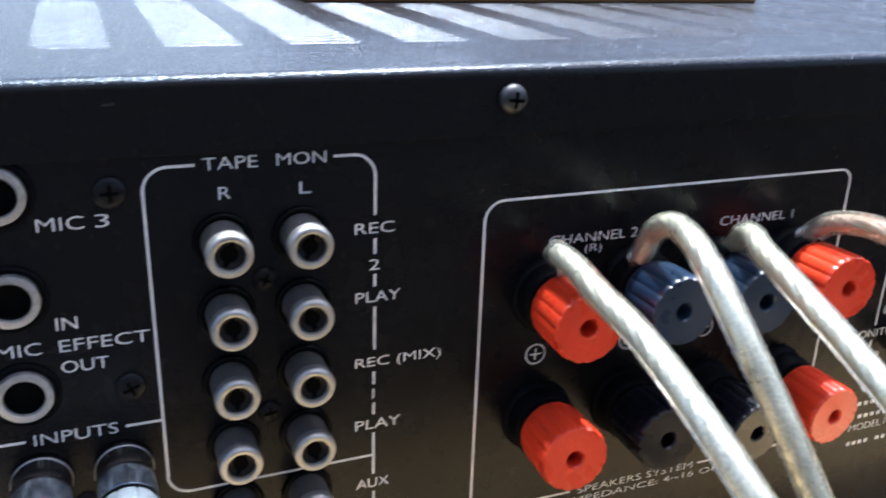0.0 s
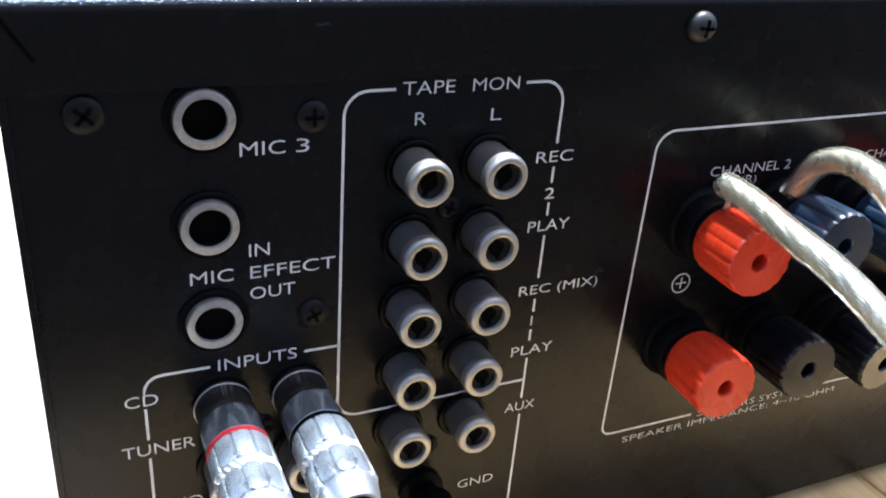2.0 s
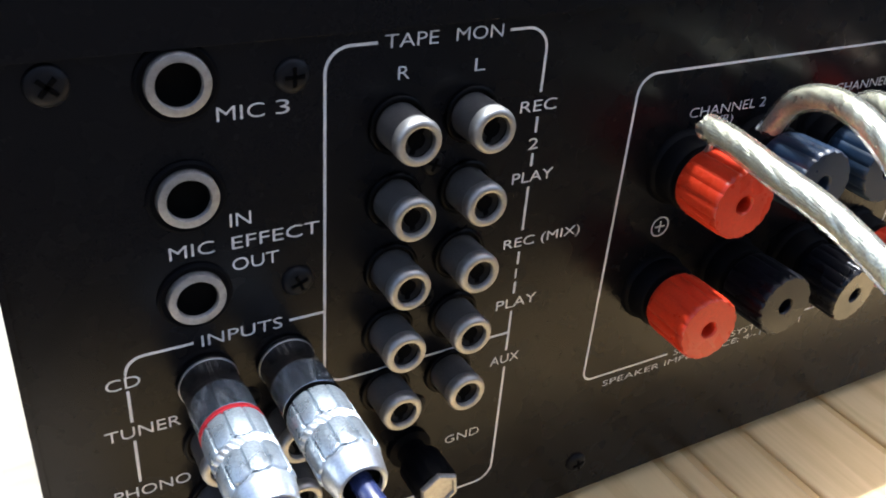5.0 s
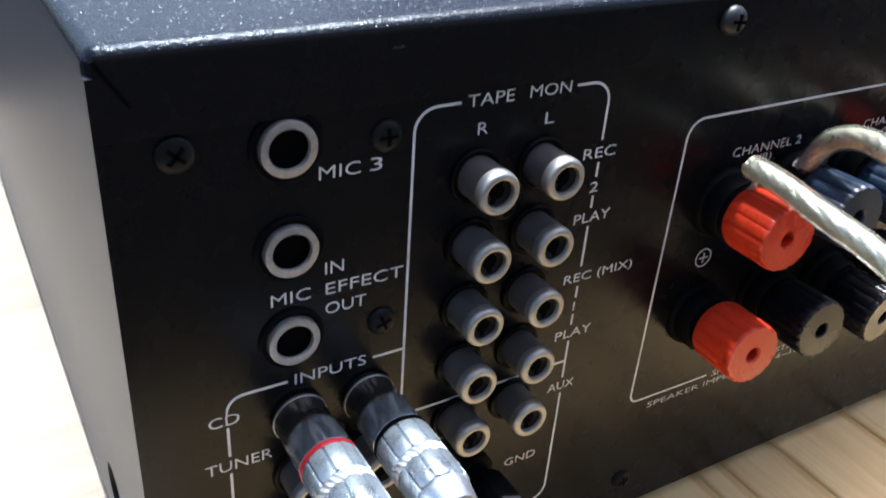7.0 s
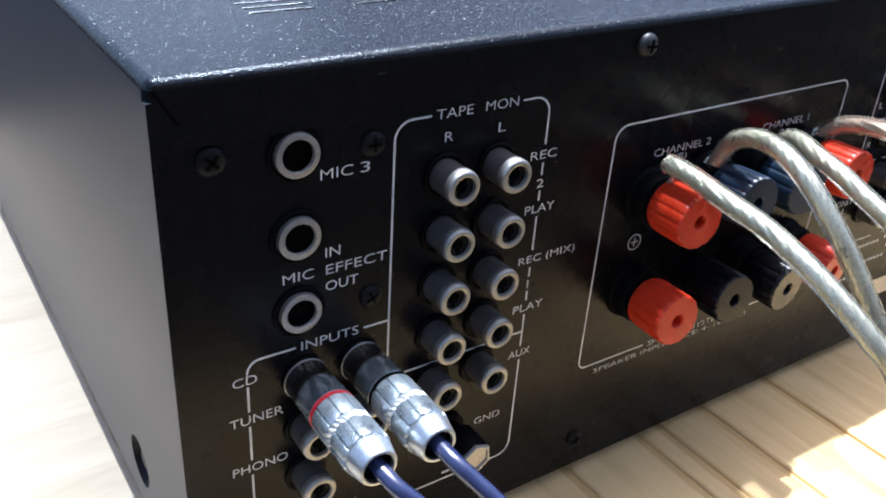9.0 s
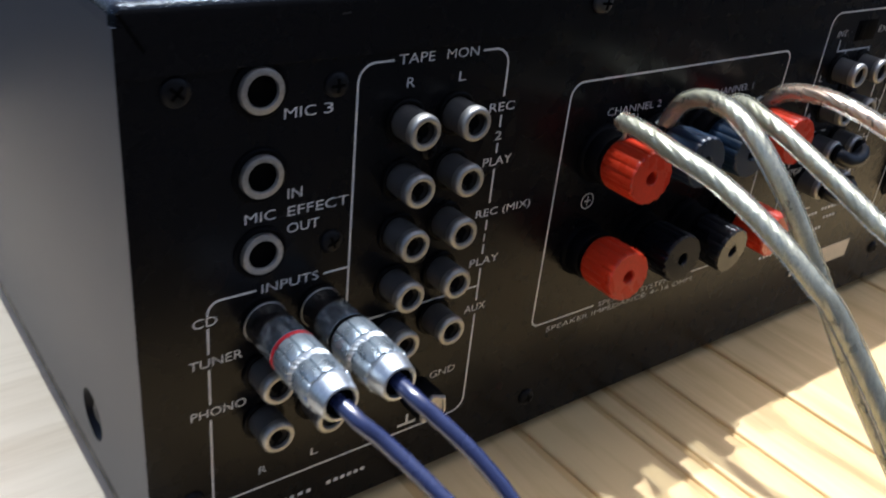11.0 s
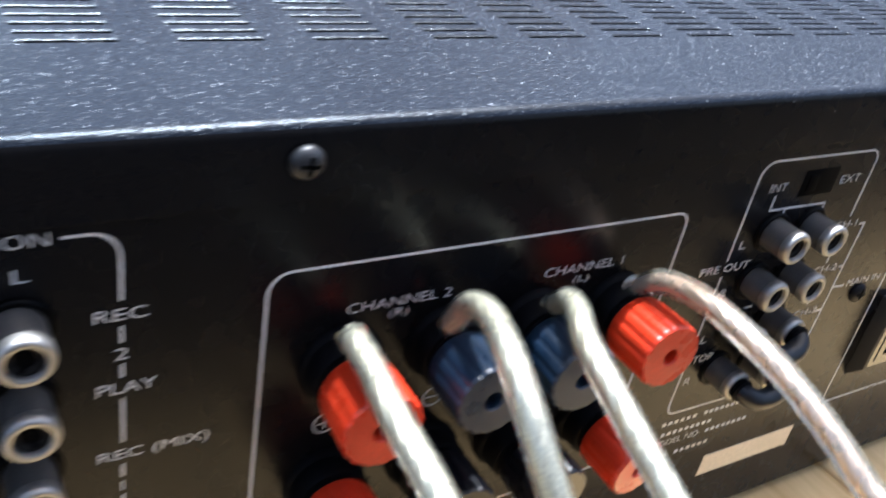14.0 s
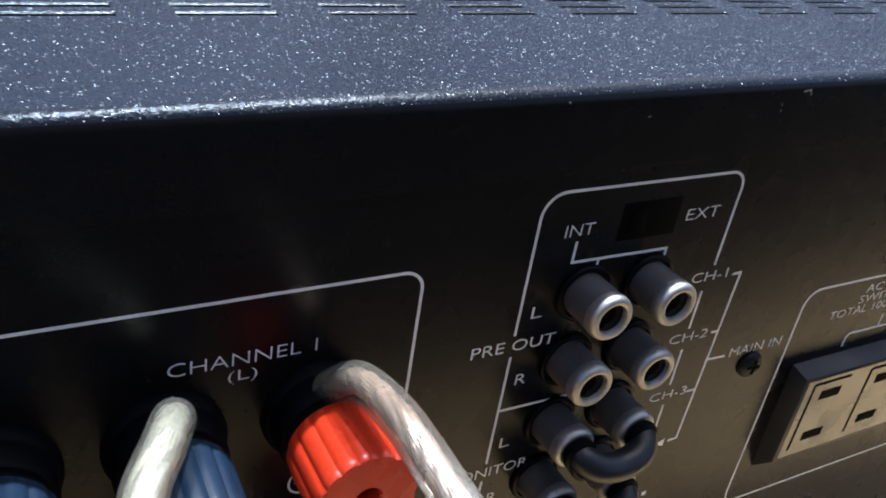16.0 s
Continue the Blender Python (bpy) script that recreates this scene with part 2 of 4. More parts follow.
copper_strand = simple("bare_copper", (0.76, 0.57, 0.47), 0.28, metal=0.78, scale=2400, vary=0.2, bump=0.4)
for m_ in (silver_strand, copper_strand):
    b_ = m_.node_tree.nodes["Principled BSDF"]
    b_.inputs["Subsurface Weight"].default_value = 0.15
    b_.inputs["Subsurface Radius"].default_value = (0.003, 0.0027, 0.002)
    b_.inputs["Subsurface Scale"].default_value = 1.0
paper = simple("beige_paper", (0.62, 0.54, 0.40), 0.6, scale=900, vary=0.15, bump=0.05)
pine = wood("pine", (0.76, 0.535, 0.255), (0.54, 0.345, 0.135), 0.48)
pine_end = wood("pale_pine", (0.73, 0.60, 0.435), (0.58, 0.45, 0.30), 0.5, along=0)
pine_under = wood("pine_backing", (0.64, 0.43, 0.185), (0.47, 0.295, 0.105), 0.7)
oak = wood("orange_wood", (0.36, 0.18, 0.065), (0.23, 0.10, 0.035), 0.45, along=0)
concrete = simple("asphalt", (0.015, 0.015, 0.015), 0.8, scale=60, vary=0.3, bump=0.3)
concrete.node_tree.nodes["Principled BSDF"].inputs["Specular IOR Level"].default_value = 0.1
screw_black.node_tree.nodes["Principled BSDF"].inputs["Specular IOR Level"].default_value = 0.15
# darker copy of the upper caps' plastic, for the lower row
lower_cap_black = simple("lower_cap_plastic", (0.0030, 0.0036, 0.0060), 0.32, scale=2000, vary=0.2, bump=0.05)
lower_cap_black.node_tree.nodes["Principled BSDF"].inputs["Specular IOR Level"].default_value = 0.3
soft_black = simple("soft_black_plastic", (0.005, 0.006, 0.008), 0.42, scale=2000, vary=0.2, bump=0.05)
soft_black.node_tree.nodes["Principled BSDF"].inputs["Specular IOR Level"].default_value = 0.32
collar_plastic = simple("collar_plastic", (0.0010, 0.0010, 0.0012), 0.34, scale=2000, vary=0.2, bump=0.04)
collar_plastic.node_tree.nodes["Principled BSDF"].inputs["Specular IOR Level"].default_value = 0.07
# greys of the unseen walls, set by what the cover and panel should reflect
baffle_mid = simple("baffle_mid", (0.25, 0.256, 0.268), 0.85, scale=40, vary=0.12, bump=0.2)
baffle_pale = simple("baffle_pale", (0.43, 0.44, 0.465), 0.85, scale=40, vary=0.12, bump=0.2)
baffle_dark = simple("baffle_dark", (0.156, 0.150, 0.158), 0.85, scale=40, vary=0.12, bump=0.2)

pvc, nt_, b_, link_ = node_mat("clear_pvc")
clear_ = nt_.nodes.new("ShaderNodeBsdfTransparent")
clear_.inputs["Color"].default_value = (0.955, 0.955, 0.90, 1)
gloss_ = nt_.nodes.new("ShaderNodeBsdfGlossy")
gloss_.inputs["Roughness"].default_value = 0.07
fres_ = add(nt_, "ShaderNodeFresnel", IOR=1.45)
blend_ = nt_.nodes.new("ShaderNodeMixShader")
n_ = add(nt_, "ShaderNodeTexNoise", Scale=330.0, Detail=4.0)
p_ = add(nt_, "ShaderNodeBump", Strength=0.5, Distance=0.0005)
c_ = nt_.nodes.new("ShaderNodeTexCoord")
link_.new(c_.outputs["Object"], n_.inputs["Vector"])
link_.new(n_.outputs["Fac"], p_.inputs["Height"])
link_.new(p_.outputs["Normal"], gloss_.inputs["Normal"])
link_.new(p_.outputs["Normal"], fres_.inputs["Normal"])
half_ = nt_.nodes.new("ShaderNodeMath")
half_.operation = "MULTIPLY"
half_.inputs[1].default_value = 0.75
link_.new(fres_.outputs["Fac"], half_.inputs[0])
link_.new(half_.outputs[0], blend_.inputs["Fac"])
link_.new(clear_.outputs[0], blend_.inputs[1])
link_.new(gloss_.outputs[0], blend_.inputs[2])
haze_ = nt_.nodes.new("ShaderNodeBsdfDiffuse")
haze_.inputs["Color"].default_value = (0.62, 0.61, 0.50, 1)
film_ = nt_.nodes.new("ShaderNodeMixShader")
film_.inputs["Fac"].default_value = 0.09
link_.new(blend_.outputs[0], film_.inputs[1])
link_.new(haze_.outputs[0], film_.inputs[2])
link_.new(film_.outputs[0], nt_.nodes["Material Output"].inputs["Surface"])
nt_.nodes.remove(b_)

# ---- building helpers: millimetres in, metres out ----
MM = 0.001


def mesh_of(name, bm, material, smooth=40):
    bm.normal_update()
    me = bpy.data.meshes.new(name)
    bm.to_mesh(me)
    bm.free()
    if material is not None:
        me.materials.append(material)
    if smooth:
        for p in me.polygons:
            p.use_smooth = True
        me.set_sharp_from_angle(angle=radians(smooth))
    return me


def part(name, bm, material, parent, label="", at=(0, 0, 0), smooth=40):
    """One mesh object under a thing or a part; at: its place in its parent, in mm."""
    me = bm if isinstance(bm, bpy.types.Mesh) else mesh_of(name, bm, material, smooth)
    ob = new(name, me)
    ob.parent = parent
    ob.location = Vector(at) * MM
    if label:
        ob["label"] = label
    return ob


def thing(name, label, category, group="", kind="", at=(0, 0, 0)):
    ob = new(name)
    ob.location = Vector(at) * MM
    ob.empty_display_size = 0.01
    return tagged(ob, label, category, group, kind)


def box(bm, x0, x1, y0, y1, z0, z1, bevel=0.0, seg=2):
    r = bmesh.ops.create_cube(bm, size=1.0)
    bmesh.ops.transform(bm, verts=r["verts"], matrix=Matrix.LocRotScale(
        Vector((x0 + x1, y0 + y1, z0 + z1)) * 0.5 * MM, None, Vector((x1 - x0, y1 - y0, z1 - z0)) * MM))
    if bevel:
        edges = list({e for v in r["verts"] for e in v.link_edges})
        bmesh.ops.bevel(bm, geom=edges, offset=bevel * MM, segments=seg, affect="EDGES", profile=0.5)
    return bm


def lathe(profile, seg=32, wobble=None, bm=None, slide=None):
    """A solid turned round the axis that points out of the rear panel (-y). profile: (radius, distance out) in mm."""
    bm = bm or bmesh.new()
    rings = []
    for k, (r, d) in enumerate(profile):
        ring = []
        if r <= 1e-6:
            ring = [bm.verts.new((0, -d * MM, 0))]
        else:
            for i in range(seg):
                a = 2 * math.pi * i / seg
                rr = r * (wobble(i, k) if wobble else 1.0)
                dd = d + (slide(i, k) if slide else 0.0)
                ring.append(bm.verts.new((rr * math.cos(a) * MM, -dd * MM, rr * math.sin(a) * MM)))
        rings.append(ring)
    for a, b in zip(rings, rings[1:]):
        for i in range(seg):
            j = (i + 1) % seg
            if len(a) == 1 and len(b) == 1:
                continue
            if len(a) == 1:
                bm.faces.new((a[0], b[j], b[i]))
            elif len(b) == 1:
                bm.faces.new((a[i], a[j], b[0]))
            else:
                bm.faces.new((a[i], a[j], b[j], b[i]))
    bmesh.ops.recalc_face_normals(bm, faces=bm.faces)
    return bm


def glide(points, steps=10):
    """A smooth line through the points (mm)."""
    c = [Vector(p) for p in points]
    c = [2 * c[0] - c[1], *c, 2 * c[-1] - c[-2]]
    out = []
    for i in range(1, len(c) - 2):
        p0, p1, p2, p3 = c[i - 1:i + 3]
        for s in range(steps):
            u = s / steps
            out.append(0.5 * (2 * p1 + (p2 - p0) * u + (2 * p0 - 5 * p1 + 4 * p2 - p3) * u * u + (3 * p1 - p0 - 3 * p2 + p3) * u ** 3))
    out.append(c[-2])
    return out


def frames_along(line):
    tang = [(line[min(i + 1, len(line) - 1)] - line[max(i - 1, 0)]).normalized() for i in range(len(line))]
    n = tang[0].orthogonal().normalized()
    out = []
    for i, t in enumerate(tang):
        n = (n - t * n.dot(t)).normalized()
        out.append((t, n, t.cross(n)))
    return out


def tube(line, radius, seg=16, bm=None, cap=True, shape=None):
    """A tube along a line (mm)."""
    bm = bm or bmesh.new()
    rings = []
    for i, (p, (t, n, s)) in enumerate(zip(line, frames_along(line))):
        r = radius(i / (len(line) - 1)) if callable(radius) else radius
        rings.append([bm.verts.new((p + (n * math.cos(a) + s * math.sin(a)) * r) * MM) for a in (2 * math.pi * k / seg for k in range(seg))])
    for a, b in zip(rings, rings[1:]):
        for k in range(seg):
            j = (k + 1) % seg
            bm.faces.new((a[k], a[j], b[j], b[k]))
    if cap:
        bm.faces.new(rings[0][::-1])
        bm.faces.new(rings[-1])
    return bm


def arc(cx, cz, r, a0, a1, n=7):
    return [(cx + r * math.cos(radians(a0 + (a1 - a0) * i / n)), cz + r * math.sin(radians(a0 + (a1 - a0) * i / n))) for i in range(n + 1)]


def stroke(points, width=0.47, proud=0.06):
    """A printed line on the rear panel: a thin raised ribbon along (x, z) points in mm."""
    bm = bmesh.new()
    p = []
    for x, z in points:
        if not p or (p[-1] - Vector((x, z))).length > 0.02:
            p.append(Vector((x, z)))
    left, right = [], []
    for i, q in enumerate(p):
        d0 = (q - p[i - 1]).normalized() if i else None
        d1 = (p[i + 1] - q).normalized() if i + 1 < len(p) else None
        d0, d1 = d0 or d1, d1 or d0
        n0, n1 = Vector((-d0.y, d0.x)), Vector((-d1.y, d1.x))
        m = (n0 + n1)
        m = m.normalized() if m.length > 1e-6 else n0
        k = width / 2 / max(0.35, m.dot(n0))
        left.append(q + m * k)
        right.append(q - m * k)
    top = [[bm.verts.new((v.x * MM, -proud * MM, v.y * MM)) for v in side] for side in (left, right)]
    low = [[bm.verts.new((v.x * MM, 0.02 * MM, v.y * MM)) for v in side] for side in (left, right)]
    for i in range(len(p) - 1):
        bm.faces.new((top[0][i], top[0][i + 1], top[1][i + 1], top[1][i]))
        bm.faces.new((low[0][i], top[0][i], top[0][i + 1], low[0][i + 1]))
        bm.faces.new((top[1][i], low[1][i], low[1][i + 1], top[1][i + 1]))
    for i in (0, -1):
        bm.faces.new((top[0][i], low[0][i], low[1][i], top[1][i]))
    bmesh.ops.recalc_face_normals(bm, faces=bm.faces)
    return bm


def word(text, x0, x1, base, cap, parent, bold=-0.008):
    """Printed lettering, fitted between x0 and x1, with its base line and cap height (mm)."""
    cu = bpy.data.curves.new("lettering", "FONT")
    cu.body, cu.size, cu.extrude, cu.offset, cu.resolution_u = text, 1.0, 0.02, bold if cap > 2.0 else bold - 0.009, 3
    tmp = bpy.data.objects.new("lettering", cu)
    scene.collection.objects.link(tmp)
    bpy.context.view_layer.update()
    me = bpy.data.meshes.new_from_object(tmp.evaluated_get(bpy.context.evaluated_depsgraph_get()))
    bpy.data.objects.remove(tmp)
    bpy.data.curves.remove(cu)
    co = np.empty(len(me.vertices) * 3)
    me.vertices.foreach_get("co", co)
    co = co.reshape(-1, 3)
    lo, hi = co.min(0), co.max(0)
    tall = 0.729 if any(c in text for c in "()~") else hi[1] - max(lo[1], 0)
    low = 0.0 if any(c in text for c in "()~") else lo[1]
    sx, sz = (x1 - x0) / (hi[0] - lo[0]), cap / max(tall, 0.1)
    done = np.stack([(co[:, 0] - lo[0]) * sx + x0, np.where(co[:, 2] > 0, -0.06, 0.02), (co[:, 1] - low) * sz + base], 1) * MM
    me.vertices.foreach_set("co", done.ravel())
    me.materials.clear()
    me.materials.append(ink)
    me.update()
    ob = new("lettering", me)
    ob.parent = parent
    return ob


def letter(text, x, z, cap, parent, wide=0.8):
    w = cap * wide * (0.16 if text == "1" else 1.0)
    return word(text, x - w / 2, x + w / 2, z - cap / 2, cap, parent)


# ---- the setting: open ground under the table, with unseen walls that shape light ----
def setting():
    bm = bmesh.new()
    box(bm, -40000, 40000, -40000, 40000, -780, -740)
    tagged(new("ground", mesh_of("ground", bm, concrete, 0)), "dark asphalt ground under and around the table", "ground", kind="structure")
    # walls added out of view to block sky and darken reflections
    for name, x0, x1, y0, y1, z1, paint in (("wall_south", -6000, 1000, -1750, -1600, 1700, baffle_dark), ("wall_north", 1300, 2900, 2600, 2750, 950, baffle_pale),
                                            ("wall_east", 2900, 3050, -1600, 2750, 950, baffle_mid)):
        bm = bmesh.new()
        box(bm, x0, x1, y0, y1, -741, z1)
        tagged(new(name, mesh_of(name, bm, paint, 0)), "unseen plain grey wall added to shape sky light and reflections", "wall", kind="structure")


# ---- things ----
def jack_parts():
    """Meshes of one phono jack: barrel, rolled rim, insert and collar."""
    collar = mesh_of("collar", lathe([(0, 0.3), (4.1, 0.3), (4.2, 0.7), (4.35, 0.85), (4.8, 0.85), (5.0, 0.7), (5.1, 0.3), (5.1, -0.4)]), collar_plastic)
    barrel = mesh_of("phono_jack", lathe([(3.85, 0.2), (3.85, 7.0), (2.9, 7.0), (2.9, 1.5), (0, 1.5)]), barrel_metal)
    rim = mesh_of("rim", lathe([(3.85, 5.9), (3.93, 6.1), (3.96, 7.1), (3.92, 7.5), (3.8, 7.85), (3.6, 8.1), (3.3, 8.2), (2.86, 8.2), (2.66, 8.1), (2.56, 7.85), (2.56, 6.8)]), nickel)
    # insert darkened, with a near-black slot laid on it, for the shade inside
    insert = mesh_of("insert", lathe([(2.55, 7.2), (2.52, 6.9), (2.4, 6.8), (1.55, 6.75), (1.45, 6.6), (1.45, 2.0), (0, 2.0)], seg=24), shaded_insert)
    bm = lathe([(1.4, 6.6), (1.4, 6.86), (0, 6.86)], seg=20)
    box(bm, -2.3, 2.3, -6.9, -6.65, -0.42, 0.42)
    slot = mesh_of("contact_slot", bm, shade_black, 0)
    return collar, barrel, rim, insert, slot


def phono_jack(meshes, amp, x, z, turn=0.0):
    collar, barrel, rim, insert, slot = meshes
    ob = part("phono_jack", barrel, None, amp, at=(x, 0, z))
    ob.rotation_euler = (0, radians(turn), 0)
    part("collar", collar, None, ob)
    part("rim", rim, None, ob, "nickel-plated rim")
    ins = part("insert", insert, None, ob)
    part("contact_slot", slot, None, ins)
    return ob


def mic_jack_meshes():
    nut = lathe([(3.2, 0.4), (3.2, 1.5), (3.32, 1.68), (4.2, 1.72), (4.42, 1.62), (4.52, 1.35), (4.55, -0.2)], seg=40)
    bezel = lathe([(4.6, -0.3), (4.7, 0.6), (5.4, 0.75), (5.8, 0.4), (5.85, -0.3)], seg=40)
    # shallow near-black disc stands in for the dark inside the bore
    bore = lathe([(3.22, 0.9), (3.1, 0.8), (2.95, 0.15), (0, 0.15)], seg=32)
    return mesh_of("mic_jack", nut, matte_nickel), mesh_of("bezel", bezel, black_plastic), mesh_of("bore", bore, shade_black)


def screw_mesh(name, r, h, material):
    """A domed cross-head screw."""
    bm = lathe([(r, -0.3), (r, h * 0.25), (r * 0.9, h * 0.62), (r * 0.62, h * 0.9), (r * 0.3, h), (0, h * 1.02)], seg=28)
    me = mesh_of(name, bm, material)
    return me


def cross_mesh(r, h):
    bm = bmesh.new()
    # near-black bars laid on the head for the shade in its recess
    for a in (0.35, 0.35 + math.pi / 2):
        b2 = bmesh.new()
        box(b2, -r * 0.55, r * 0.55, -h - 0.12, -h * 0.5, -r * 0.11, r * 0.11)
        bmesh.ops.rotate(b2, verts=b2.verts, matrix=Matrix.Rotation(a, 3, "Y"))
        tmp = bpy.data.meshes.new("cross_recess")
        b2.to_mesh(tmp)
        b2.free()
        bm.from_mesh(tmp)
        bpy.data.meshes.remove(tmp)
    return mesh_of("cross_recess", bm, shade_black, 0)


def screw(amp, x, z, r=2.9, h=1.3, material=None, y=0.0, label=""):
    key = (r, h, (material or screw_black).name)
    if key not in SCREWS:
        SCREWS[key] = screw_mesh("screw", r, h, material or screw_black), cross_mesh(r, h)
    ob = part("screw", SCREWS[key][0], None, amp, label, at=(x, y, z))
    ob.rotation_euler = (0, random.uniform(0, 1.5), 0)
    part("cross_recess", SCREWS[key][1], None, ob)
    return ob


SCREWS = {}


def binding_post_meshes():
    ridges = 16
    seg = ridges * 6

    def ridge(i, k):
        return 1.0 if k in (0, 1, 7, 8, 9, 10) else (0.955, 0.988, 1.0, 1.0, 1.0, 0.988)[i % 6]

    profile = [(5.0, 7.2), (6.6, 7.4), (6.9, 7.8), (7.05, 9.2), (7.1, 17.9), (7.0, 18.6), (6.75, 19.0), (2.0, 19.0), (1.75, 18.6), (1.75, 11.0), (0, 11.0)]
    red = mesh_of("cap", lathe(profile, seg, ridge), red_plastic, 30)
    dark = mesh_of("cap", lathe(profile, seg, ridge), sky_tinted_black, 30)
    jet = mesh_of("cap", lathe(profile, seg, ridge), lower_cap_black, 30)
    base = mesh_of("post_base", lathe([(8.0, -0.3), (8.0, 0.8), (7.7, 1.5), (7.3, 1.9), (7.2, 5.6), (6.8, 6.1), (6.2, 6.2), (6.2, 7.4), (0, 7.4)], 40), black_plastic)
    return base, red, dark, jet


def amplifier():
    amp = thing("amplifier", "black karaoke stereo amplifier with its cabled rear panel showing", "amplifier")
    left, right, back, top = -48.0, 382.0, 338.0, 136.6
    # cover: a tray with rounded upper edges, its top cut by rows of vent slots
    bm = bmesh.new()
    box(bm, left, right, -1.0, back, 132.8, top)
    edges = [e for e in bm.edges if all(v.co.z > 0.135 for v in e.verts)] + [e for e in bm.edges if abs(e.verts[0].co.z - e.verts[1].co.z) > 0.002]
    bmesh.ops.bevel(bm, geom=edges, offset=2.3 * MM, segments=8, affect="EDGES", profile=0.5)
    gone = [f for f in bm.faces if abs(f.normal.z) > 0.999]
    bmesh.ops.delete(bm, geom=gone, context="FACES")
    x_cuts, y_cuts, slot_x, slot_y = [left + 2.3], [1.3], set(), set()
    for k in range(-2, 15):
        x0 = 32.2 + 24.0 * min(k, 3) + 22.4 * max(k - 3, 0)
        slot_x.add(len(x_cuts) + 1)
        x_cuts += [x0 - 0.3, x0, x0 + 14.4, x0 + 14.7]
    x_cuts.append(right - 2.3)
    for k in range(44):
        y0 = 31.6 + 4.0 * k
        slot_y.add(len(y_cuts))
        y_cuts += [y0, y0 + 1.6, y0 + 1.95]
    y_cuts.append(back - 2.3)
    inside = []
    grid = [[bm.verts.new((x * MM, y * MM, top * MM)) for y in y_cuts] for x in x_cuts]
    for i in slot_x:
        for j in slot_y:
            grid[i][j + 1].co.z -= 0.22 * MM
            grid[i + 1][j + 1].co.z -= 0.22 * MM
    for i in range(len(x_cuts) - 1):
        for j in range(len(y_cuts) - 1):
            q = (grid[i][j], grid[i + 1][j], grid[i + 1][j + 1], grid[i][j + 1])
            if i in slot_x and j in slot_y:
                low = [bm.verts.new(v.co - Vector((0, 0, 1.2 * MM))) for v in q]
                for a in range(4):
                    inside.append(bm.faces.new((q[a], low[a], low[(a + 1) % 4], q[(a + 1) % 4])))
            else:
                bm.faces.new(q)
    bmesh.ops.remove_doubles(bm, verts=bm.verts, dist=0.00001)
    # one paint coloured by facing: lighter side, black front, as light falls
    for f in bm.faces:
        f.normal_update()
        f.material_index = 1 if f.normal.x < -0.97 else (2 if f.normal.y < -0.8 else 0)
    # slot walls coloured near-black for the unlit inside
    for f in inside:
        f.material_index = 3
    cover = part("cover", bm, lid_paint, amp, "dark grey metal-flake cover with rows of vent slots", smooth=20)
    cover.data.materials.append(lit_side_paint)
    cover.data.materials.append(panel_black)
    cover.data.materials.append(shade_black)
    bm = bmesh.new()
    box(bm, left + 1.0, right - 1.0, -1.0, -0.02, 124.0, 132.8)
    bmesh.ops.bevel(bm, geom=[e for e in bm.edges if all(v.co.z < 0.125 and v.co.y < -0.0005 for v in e.verts)], offset=0.04 * MM, segments=2, affect="EDGES", profile=0.5)
    part("rear_flange", bm, panel_black, amp, "folded edge of the cover, blackened to match how light falls", smooth=0)
    # spots where the paint is chipped to the bare metal
    for chip, wide in (([(215.6, 134.3), (217.2, 134.5), (217.6, 133.6)], 0.22), ([(211.4, 132.8), (211.6, 132.1)], 0.12), ([(211.7, 131.5), (211.9, 131.1)], 0.2),
                       ([(184.3, 131.9), (184.8, 132.0)], 0.2), ([(169.6, 134.8), (170.0, 134.8)], 0.22)):
        part("paint_chip", stroke(chip, wide, 0.02), matte_nickel, amp, "bare metal where the paint is chipped", at=(0, -1.0, 0))
    # cover's side plates
    def side_plate(x0, x1):
        b2 = bmesh.new()
        hy, hz, hr, half = 38.0, 26.0, 7.0, 9.0
        spans = [(-1.0, hy - half, 12.0, 132.8), (hy + half, back, 12.0, 132.8), (hy - half, hy + half, hz + half, 132.8), (hy - half, hy + half, 12.0, hz - half)]
        for y0, y1, z0, z1 in spans:
            box(b2, x0, x1, y0, y1, z0, z1)
        n = 32
        for x, flip in ((x0, False), (x1, True)):
            outer, inner = [], []
            for i in range(n):
                a = 2 * math.pi * i / n
                c, s = math.cos(a), math.sin(a)
                k = half / max(abs(c), abs(s))
                outer.append(b2.verts.new((x * MM, (hy + c * k) * MM, (hz + s * k) * MM)))
                inner.append(b2.verts.new((x * MM, (hy + c * hr) * MM, (hz + s * hr) * MM)))
            for i in range(n):
                j = (i + 1) % n
                q = (outer[i], outer[j], inner[j], inner[i])
                b2.faces.new(q[::-1] if flip else q)
        cup = lathe([(hr, 0.0), (hr - 0.6, -1.4), (hr - 2.0, -2.6), (0, -2.6)], 32)
        bmesh.ops.rotate(cup, verts=cup.verts, matrix=Matrix.Rotation(radians(-90 if x0 < 0 else 90), 3, "Z"))
        bmesh.ops.translate(cup, verts=cup.verts, vec=Vector(((x0 if x0 < 0 else x1), hy, hz)) * MM)
        return b2, cup
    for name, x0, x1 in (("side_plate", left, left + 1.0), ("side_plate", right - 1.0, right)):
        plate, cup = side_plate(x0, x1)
        # front edges blackened as if in shade; faces keep the lightened side colour
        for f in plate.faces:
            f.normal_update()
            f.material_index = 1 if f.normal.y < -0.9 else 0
        ob = part(name, plate, lit_side_paint, amp, "dark grey textured side of the cover, lightened for the light on it", smooth=0)
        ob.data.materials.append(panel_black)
        part("screw_dimple", cup, screw_black, ob)
